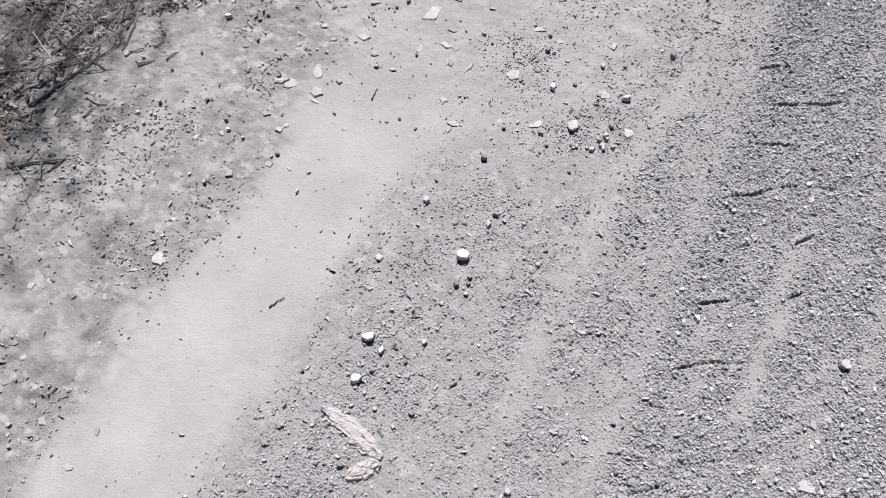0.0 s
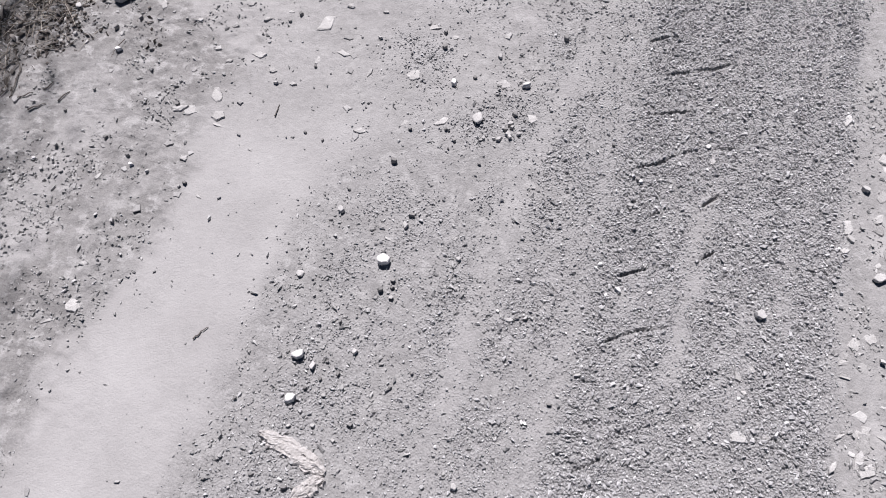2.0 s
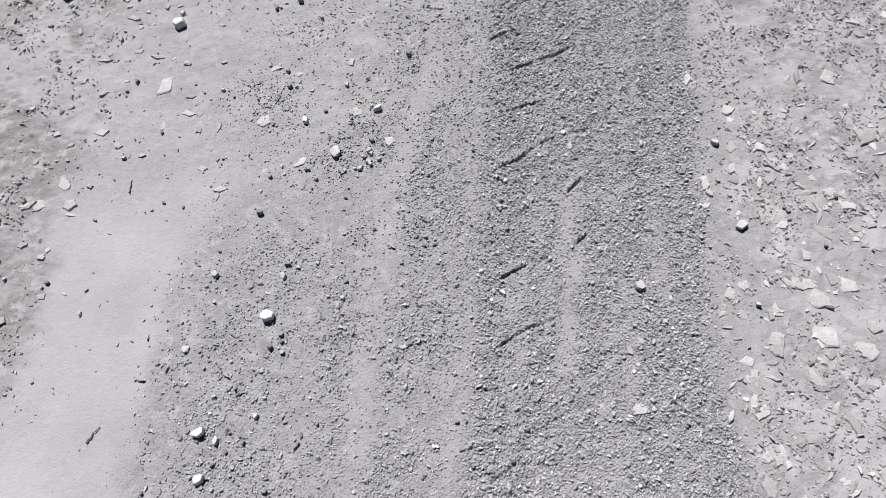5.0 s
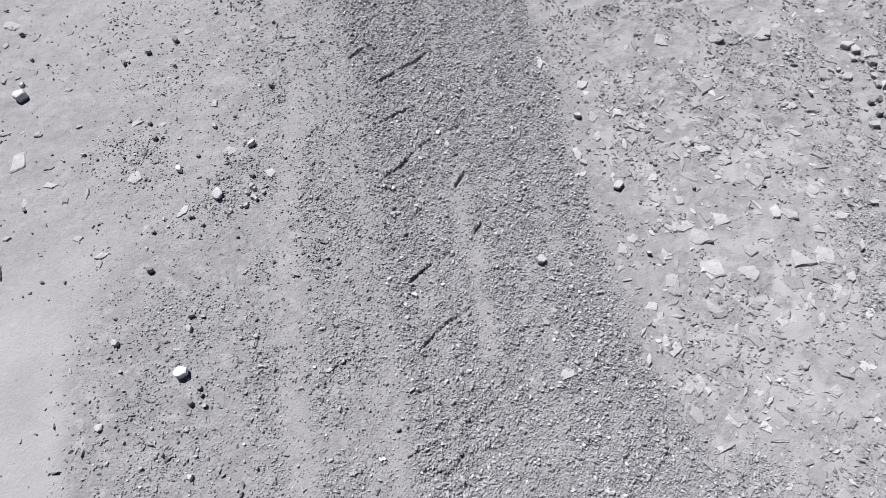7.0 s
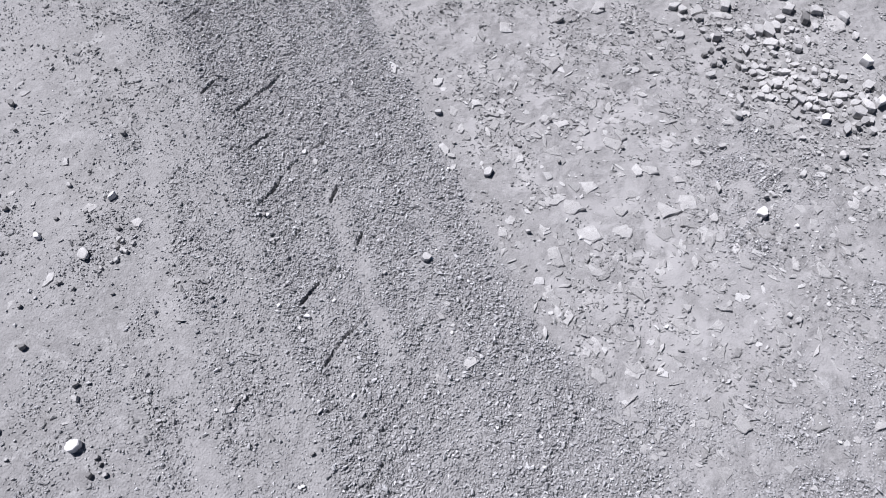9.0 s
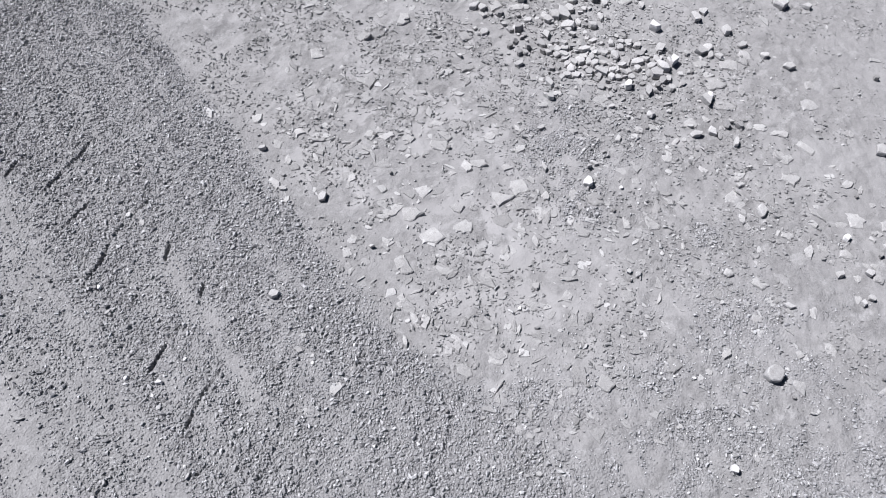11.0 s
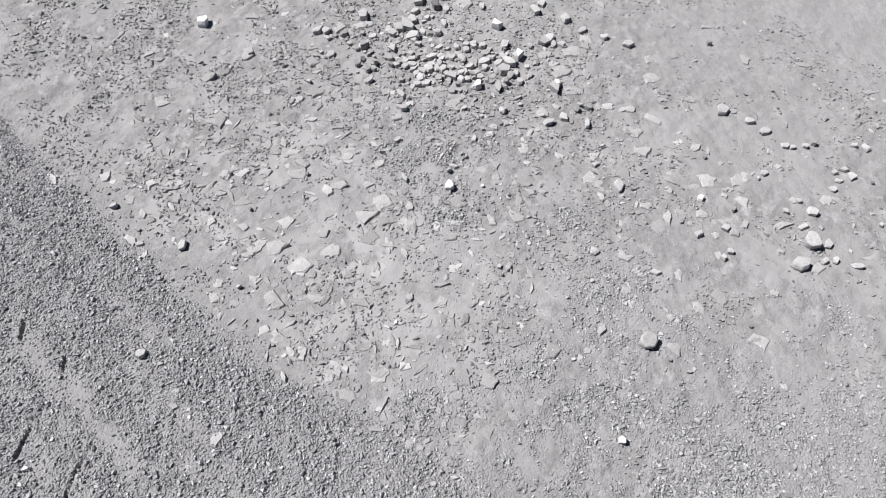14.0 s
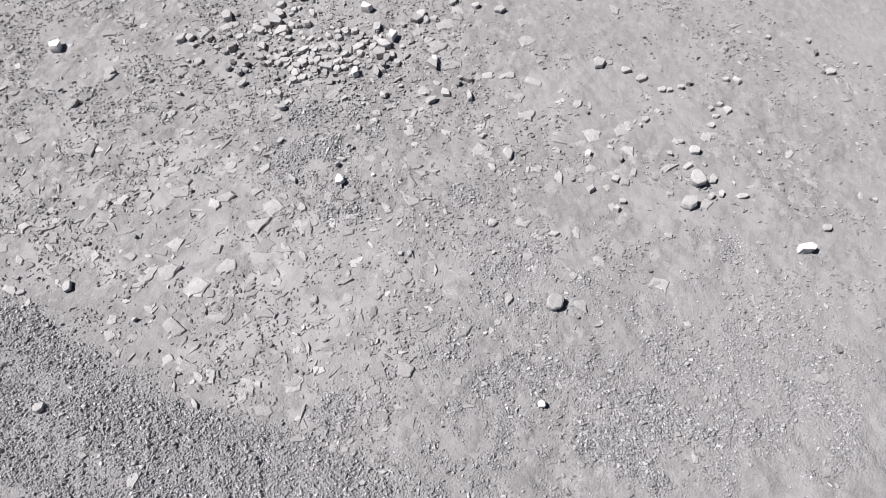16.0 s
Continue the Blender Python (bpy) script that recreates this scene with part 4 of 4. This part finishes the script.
def plates(name, rng, count, chance, size, flat, sunk, long, lean, most, label, group):
    """Thin broken plates, each a thing of its own, sunk into the dust beside the track."""
    shapes = []
    for k in range(16):
        bm = slab(random.Random(200 + k))
        me = bpy.data.meshes.new(name)
        bm.to_mesh(me)
        bm.free()
        me.materials.append(STONE["flat"])
        shapes.append(me)
    x, y = rng.uniform(0.6, 2.5, count), rng.uniform(-0.1, 2.5, count)
    keep = rng.random(count) < chance(x, y)
    x, y = x[keep], y[keep]
    s, z = size(rng, len(x)), relief(x, y)
    order = np.argsort(-s)
    for i in order[:most].tolist():
        ob = new(name, shapes[i % 16])
        n, k = float(s[i]), rng.uniform(1.0, long)
        turn = pose(float(x[i]), float(y[i]), float(z[i]) + n * flat * (0.5 - sunk), math.degrees(rng.normal(0, lean)), math.degrees(rng.normal(0, lean)), rng.uniform(0, 360))
        ob.matrix_world = turn @ Matrix.Diagonal((n * k, n / k ** 0.5, n * flat, 1))
        tagged(ob, label, name.replace("_", " "), group)


def stony(x, y, base):
    return np.clip(base + 2.4 * fbm(x, y, 2.4, 3, 3) + 0.33 * (1 - step(0.3, 0.7, np.hypot(x - 1.0, y - 1.15))), 0, 1) * step(0.63, 0.71, x) * (1 - 0.65 * step(1.7, 2.1, x))


plates("bedded_stone", rng, 700, lambda x, y: stony(x, y, 0.45), lambda r, n: np.clip(r.lognormal(math.log(0.032), 0.30, n), 0.015, 0.055),
       0.18, 0.52, 1.5, 0.04, 80, "flat pale stone trodden flush into the dust", "stones bedded in the dirt")
plates("stone_chip", rng, 900, lambda x, y: stony(x, y, 0.38), lambda r, n: np.clip(r.lognormal(math.log(0.017), 0.3, n), 0.011, 0.034),
       0.32, 0.46, 2.2, 0.12, 150, "thin pale sliver of stone bedded in dust", "chips bedded in the dirt")
scatter("bedded_stones", rng, (0.6, 2.5, -0.1, 2.5), 700, lambda x, y: stony(x, y, 0.45),
        lambda r, n: np.clip(r.lognormal(math.log(0.022), 0.32, n), 0.012, 0.034), CHIP, "small pale stones trodden flush into the dust", flat=0.18, sunk=0.54, long=1.5, points=0, lean=0.04)
scatter("stone_chips", rng, (0.6, 2.5, -0.1, 2.5), 3800, lambda x, y: stony(x, y, 0.30),
        lambda r, n: np.clip(r.lognormal(math.log(0.0092), 0.38, n), 0.004, 0.018), CHIP, "small pale stone chips bedded in dust", flat=0.34, sunk=0.46, long=2.2, points=0, lean=0.12)
scatter("earth_crust", rng, (-1.75, -0.05, 0.2, 2.3), 2000, lambda x, y: (0.55 * (1 - step(-1.0, -0.85, x)) + 0.4 * step(1.25, 1.6, y)) * np.clip(0.5 + 3 * fbm(x, y, 3.0, 3, 71), 0.05, 1) * (1 - soils(x, y)[0]) * (1 - np.clip(2 * soils(x, y)[2] - 0.7, 0, 1)),
        lambda r, n: np.clip(r.lognormal(math.log(0.013), 0.4, n), 0.006, 0.026), CRUST, "pale broken crusts of dried earth", flat=0.2, sunk=0.3, long=1.4, points=0, lean=0.08)
scatter("rubble", rng, (1.2, 2.2, 0.8, 2.0), 6500, lambda x, y: np.exp(-((x - 1.64 - 0.25 * (1.35 - y)) / 0.15) ** 2 - ((y - 1.40) / 0.26) ** 2) * 0.7,
        lambda r, n: np.clip(r.lognormal(math.log(0.0115), 0.48, n), 0.005, 0.028), STONE_BITS, "small angular rubble between larger stones", flat=0.62, sunk=0.2, long=1.5, points=0)


# ---- dry plant litter at the edge of the track ----
def straw_material(name, stops, rough=0.8):
    m, nt, bs = material(name, rough)
    pos = nt.nodes.new("ShaderNodeTexCoord").outputs["Object"]
    geo = nt.nodes.new("ShaderNodeNewGeometry")
    base = ramp(nt, geo.outputs["Random Per Island"], stops)
    base = mix(nt, "MULTIPLY", 0.6, base, ramp(nt, noise_node(nt, pos, 160.0, 4.0, 0.6), [(0.3, (0.5, 0.48, 0.46)), (0.65, (1.1, 1.1, 1.1))]))
    nt.links.new(base, bs.inputs["Base Color"])
    bump(nt, bs, noise_node(nt, pos, 420.0, 3.0, 0.6), 0.5, 0.001)
    return m


STRAW = straw_material("dry_straw", [(0.0, (0.072, 0.057, 0.045)), (0.5, (0.180, 0.156, 0.132)), (1.0, (0.336, 0.312, 0.276))])
TWIG = straw_material("grey_twig", [(0.0, (0.060, 0.051, 0.045)), (1.0, (0.21, 0.195, 0.182))])
SOIL = straw_material("dark_soil", [(0.0, (0.036, 0.031, 0.027)), (0.6, (0.102, 0.091, 0.084)), (1.0, (0.204, 0.189, 0.177))], 0.95)
LEAF = straw_material("leaf", [(0.0, (0.04, 0.07, 0.025)), (1.0, (0.09, 0.12, 0.05))], 0.6)
STALK = straw_material("pale_stalk", [(0.0, (0.40, 0.385, 0.365)), (1.0, (0.52, 0.505, 0.485))])
BARK = straw_material("weathered_bark", [(0.0, (0.37, 0.356, 0.347)), (1.0, (0.42, 0.406, 0.397))], 0.9)


def tube(bm, path, r0, r1, sides=5):
    """A tapered round stem along a path of points."""
    rings = []
    for k, p in enumerate(path):
        d = (path[min(k + 1, len(path) - 1)] - path[max(k - 1, 0)]).normalized()
        u = d.orthogonal().normalized()
        v = d.cross(u)
        r = r0 + (r1 - r0) * k / (len(path) - 1)
        rings.append([bm.verts.new(p + (u * math.cos(a) + v * math.sin(a)) * r) for a in (6.2832 * i / sides for i in range(sides))])
    for a, b in zip(rings, rings[1:]):
        for i in range(sides):
            bm.faces.new((a[i], a[(i + 1) % sides], b[(i + 1) % sides], b[i]))
    bm.faces.new(rings[0][::-1])
    bm.faces.new(rings[-1])


def height(x, y):
    return float(relief(np.array([x]), np.array([y]))[0])


def twig(points, thick, label, forks=(), mat=None):
    """A thin dead twig lying along the points, with side shoots given as (along, side, length)."""
    r = random.Random(int(1000 * abs(points[0][0])))
    bm = bmesh.new()
    path = []
    for (x0, y0), (x1, y1) in zip(points, points[1:]):
        for k in range(5):
            f = k / 5
            x, y = x0 + (x1 - x0) * f + r.uniform(-1, 1) * 0.0015, y0 + (y1 - y0) * f + r.uniform(-1, 1) * 0.0015
            path.append(Vector((x, y, height(x, y) + thick * 1.2 + r.uniform(0, 0.002))))
    path.append(Vector((*points[-1], height(*points[-1]) + thick)))
    tube(bm, path, thick, thick * 0.45, 6)
    for along, angle, length in forks:
        k = int(along * (len(path) - 2))
        d = (path[k + 1] - path[k]).normalized()
        d.rotate(Euler((0, 0, radians(angle))))
        tube(bm, [path[k] + d * length * f + Vector((0, 0, 0.004 * f)) for f in (0, 0.35, 0.7, 1.0)], thick * 0.65, thick * 0.3, 5)
    origin = path[0].copy()
    bmesh.ops.translate(bm, verts=bm.verts, vec=-origin)
    me = bpy.data.meshes.new("twig")
    bm.to_mesh(me)
    bm.free()
    me.materials.append(mat or TWIG)
    ob = new("twig", me)
    ob.location = origin
    return tagged(ob, label, "twig", "twigs beside the track")


twig([(-1.515, 0.834), (-1.47, 0.875), (-1.405, 0.915)], 0.0035, "forked dry grey twig lying on bare dirt", [(0.15, -60, 0.05), (0.75, -75, 0.06), (0.4, 35, 0.04)])
twig([(-1.425, 0.87), (-1.40, 0.93)], 0.0028, "short dry twig lying across another twig")
twig([(-0.732, 0.817), (-0.722, 0.838), (-0.712, 0.853)], 0.0018, "thin dry stalk lying on smooth pale dust")
twig([(-0.808, 1.418), (-0.812, 1.456)], 0.002, "thin dry stalk lying on smooth pale dust")
twig([(-1.60, 1.00), (-1.57, 1.09), (-1.55, 1.18), (-1.52, 1.28)], 0.0034, "long dark twig lying at the edge of litter", [(0.3, 50, 0.07), (0.6, -45, 0.09), (0.8, 40, 0.06)])
twig([(-1.70, 1.22), (-1.62, 1.19), (-1.55, 1.17)], 0.003, "dark dead twig lying among dry litter", [(0.5, 55, 0.07)])
twig([(-1.58, 1.40), (-1.52, 1.34), (-1.50, 1.26)], 0.003, "dark dead twig lying among dry litter", [(0.4, -50, 0.06)])
twig([(-1.75, 1.05), (-1.66, 1.10), (-1.60, 1.18)], 0.0032, "dark dead twig lying among dry litter", [(0.5, 40, 0.06)])
twig([(-1.763, 1.196), (-1.703, 1.170), (-1.650, 1.146)], 0.0022, "pale dry grass stalk lying on dark litter", mat=STALK)
twig([(-1.657, 1.317), (-1.622, 1.288), (-1.590, 1.259)], 0.0022, "pale dry grass stalk lying on dark litter", mat=STALK)
twig([(-1.721, 1.161), (-1.673, 1.152)], 0.0016, "short pale dry stalk lying on dark litter", mat=STALK)
twig([(-1.653, 1.319), (-1.621, 1.316), (-1.594, 1.320)], 0.0026, "thin dark dead twig lying among dry litter")
twig([(-1.663, 1.164), (-1.646, 1.214), (-1.634, 1.271), (-1.641, 1.329)], 0.0028, "thin dark dead twig lying among dry litter")
twig([(-1.480, 1.259), (-1.452, 1.290)], 0.0024, "thin dry twig lying on bare dirt")
twig([(-1.424, 1.304), (-1.413, 1.335)], 0.0024, "thin dry twig lying on bare dirt")
twig([(-1.483, 1.089), (-1.441, 1.085), (-1.421, 1.095)], 0.0022, "small forked dry twig lying on bare dirt")
twig([(-1.448, 1.036), (-1.441, 1.085)], 0.002, "small forked dry twig lying on bare dirt")
twig([(-1.620, 1.125), (-1.581, 1.172), (-1.561, 1.207)], 0.003, "dark dead twig lying among dry litter")
twig([(-1.637, 1.043), (-1.608, 1.078), (-1.594, 1.106)], 0.003, "dark dead twig lying among dry litter")
twig([(-1.43, 1.235), (-1.40, 1.27)], 0.0024, "thin dry stalk lying on bare dirt")
twig([(-1.37, 1.285), (-1.355, 1.32)], 0.0024, "thin dry stalk lying on bare dirt")


for k, (x, y, turn, size) in enumerate(((-1.66, 1.30, 20, 0.10), (-1.72, 1.14, 75, 0.12), (-1.60, 1.22, -35, 0.09), (-1.64, 1.08, 110, 0.08), (-1.80, 1.28, 50, 0.13), (-1.57, 1.33, 65, 0.08), (-1.62, 0.94, 40, 0.09), (-1.76, 0.98, -20, 0.11), (-1.50, 1.42, 30, 0.10), (-1.56, 1.12, 85, 0.07))):
    a, c = radians(turn), radians(turn + 14)
    twig([(x, y), (x + size * 0.5 * math.cos(a), y + size * 0.5 * math.sin(a)), (x + size * math.cos(c), y + size * math.sin(c))], 0.0016 + 0.0003 * (k % 4), "thin dark dead twig lying among dry litter", [(0.4, 45 if k % 2 else -50, size * 0.4)])


def litter_mat():
    r = random.Random(11)
    bm = bmesh.new()
    spots = np.random.default_rng(21)
    xs, ys = spots.uniform(-2.0, -1.25, 9000), spots.uniform(0.5, 2.1, 9000)
    keep = spots.random(9000) < np.clip(soils(xs, ys)[2] - 0.3, 0, 1) ** 1.4
    xs, ys = xs[keep], ys[keep]
    for x, y, z in zip(xs.tolist(), ys.tolist(), relief(xs, ys).tolist()):
        a = r.uniform(0, 6.283)
        n = r.uniform(0.012, 0.085) * (1 if r.random() < 0.8 else 1.6)
        bend = r.uniform(-0.5, 0.5)
        rise = abs(r.gauss(0, 0.10))
        pts = []
        for k in range(4):
            f = k / 3
            pts.append(Vector((x + n * f * math.cos(a + bend * f), y + n * f * math.sin(a + bend * f), z + 0.003 + n * f * rise + 0.3 * n * f * (1 - f) * rise)))
        th = r.uniform(0.0006, 0.0014)
        tube(bm, pts, th, th * 0.5, 4)
    me = bpy.data.meshes.new("dry_grass")
    bm.to_mesh(me)
    bm.free()
    me.materials.append(STRAW)
    return tagged(new("dry_grass", me), "dead dry grass stems and litter beside the track", "dry grass", kind="stuff")


litter_mat()


def bark(x, y, yaw, length, width, seed, label):
    """A ragged plate of weathered bark with long ridges."""
    r = random.Random(seed)
    nx, ny = 40, 12
    bm = bmesh.new()
    top = []
    for i in range(nx + 1):
        u = i / nx
        lo = -0.5 + 0.34 * noise.noise((u * 7, seed, 0.3)) + 0.18 * noise.noise((u * 25, seed, 1.3))
        hi = 0.5 + 0.16 * noise.noise((u * 6, seed, 5.3)) + 0.06 * noise.noise((u * 25, seed, 8.3))
        taper = min(1, 4 * u + 0.25, 4 * (1 - u) + 0.35)
        row = []
        for j in range(ny + 1):
            v = lo + (hi - lo) * j / ny
            px, py = (u - 0.5) * length, v * width * taper
            z = 0.009 + 0.004 * noise.noise((u * 5, v * 9, seed)) + 0.0018 * noise.noise((u * 9, v * 22, seed + 3)) - 0.012 * max(0.0, noise.noise((u * 4, v * 16, seed + 9)) - 0.22) - 0.006 * (2 * abs(j / ny - 0.5)) ** 4
            row.append(bm.verts.new((px, py, z)))
        top.append(row)
    for a, b in zip(top, top[1:]):
        for j in range(ny):
            bm.faces.new((a[j], b[j], b[j + 1], a[j + 1]))
    out = bmesh.ops.extrude_face_region(bm, geom=bm.faces[:])
    for v in [g for g in out["geom"] if isinstance(g, bmesh.types.BMVert)]:
        v.co.z -= 0.012
    bmesh.ops.recalc_face_normals(bm, faces=bm.faces[:])
    me = bpy.data.meshes.new("bark_fragment")
    bm.to_mesh(me)
    bm.free()
    me.materials.append(BARK)
    ob = new("bark_fragment", me)
    ob.matrix_world = pose(x, y, height(x, y), 0, 0, yaw)
    return tagged(ob, label, "bark")


bark(-0.425, 0.665, -11, 0.165, 0.040, 3, "pale weathered plate of bark bedded in gravelly dirt")
bark(-0.365, 0.610, 48, 0.075, 0.034, 9, "small curled piece of pale bark on the dirt")

scatter("soil_crumbs", rng, (-2.0, -1.2, 0.45, 2.1), 42000, lambda x, y: np.clip(soils(x, y)[2] - 0.25, 0, 1) * 0.8 * np.clip(0.8 + 5 * fbm(x, y, 9.0, 3, 39), 0.1, 2),
        lambda r, n: np.clip(r.lognormal(math.log(0.0055), 0.5, n), 0.0025, 0.02), SOIL, "dark crumbs of soil and rotted litter", flat=0.8, sunk=0.2, long=2.4, points=7)


# ---- a roadside tree, out of view, that shades the edge of the track ----
def tree(x, y):
    base = new("tree")
    base.location = (x, y, 0)
    r = random.Random(4)
    bm = bmesh.new()
    trunk = [Vector((0.05 * math.sin(k), 0.06 * math.cos(1.7 * k), 0.55 * k - 0.1)) for k in range(10)]
    tube(bm, trunk, 0.13, 0.04, 10)
    # where clumps of leaves hang, so that their shade reaches the ground beside the track
    spots = [(-1.80, 1.20), (-1.60, 1.03), (-1.475, 0.985), (-1.52, 0.89), (-1.25, 0.79), (-1.40, 1.26), (-1.78, 0.86), (-1.9, 1.5), (-1.36, 0.60), (-1.7, 0.55), (-2.1, 1.0), (-2.2, 1.7)]
    leaves = bmesh.new()
    for k, (gx, gy) in enumerate(spots):
        lift = 3.6 + 0.16 * (k % 5)
        c = Vector((gx, gy, 0)) + sun_dir * (lift / sun_dir.z) - Vector((x, y, 0))
        start = trunk[5 + k % 4]
        mid = start.lerp(c, 0.55) + Vector((r.uniform(-0.1, 0.1), r.uniform(-0.1, 0.1), 0.18))
        tube(bm, [start, start.lerp(mid, 0.5) + Vector((0, 0, 0.06)), mid, mid.lerp(c, 0.6), c], 0.012, 0.003, 6)
        for _ in range(26 if k not in (4, 5, 8) else 12):
            p = c + Vector((r.gauss(0, 0.06), r.gauss(0, 0.06), r.gauss(0, 0.08)))
            turn = Euler((r.uniform(-0.9, 0.9), r.uniform(-0.9, 0.9), r.uniform(0, 6.28))).to_matrix()
            n = r.uniform(0.03, 0.055)
            v = [leaves.verts.new(p + turn @ Vector(q) * n) for q in ((-0.5, 0, 0), (0, -0.26, 0.06), (0.6, 0, -0.04), (0, 0.26, 0.06))]
            leaves.faces.new((v[0], v[1], v[2]))
            leaves.faces.new((v[0], v[2], v[3]))
    for name, m, mat in (("trunk", bm, TWIG), ("crown", leaves, LEAF)):
        me = bpy.data.meshes.new(name)
        m.to_mesh(me)
        m.free()
        me.materials.append(mat)
        new(name, me).parent = base
    return tagged(base, "sparse roadside tree standing beside the dirt track", "tree")


tree(-3.3, 4.9)
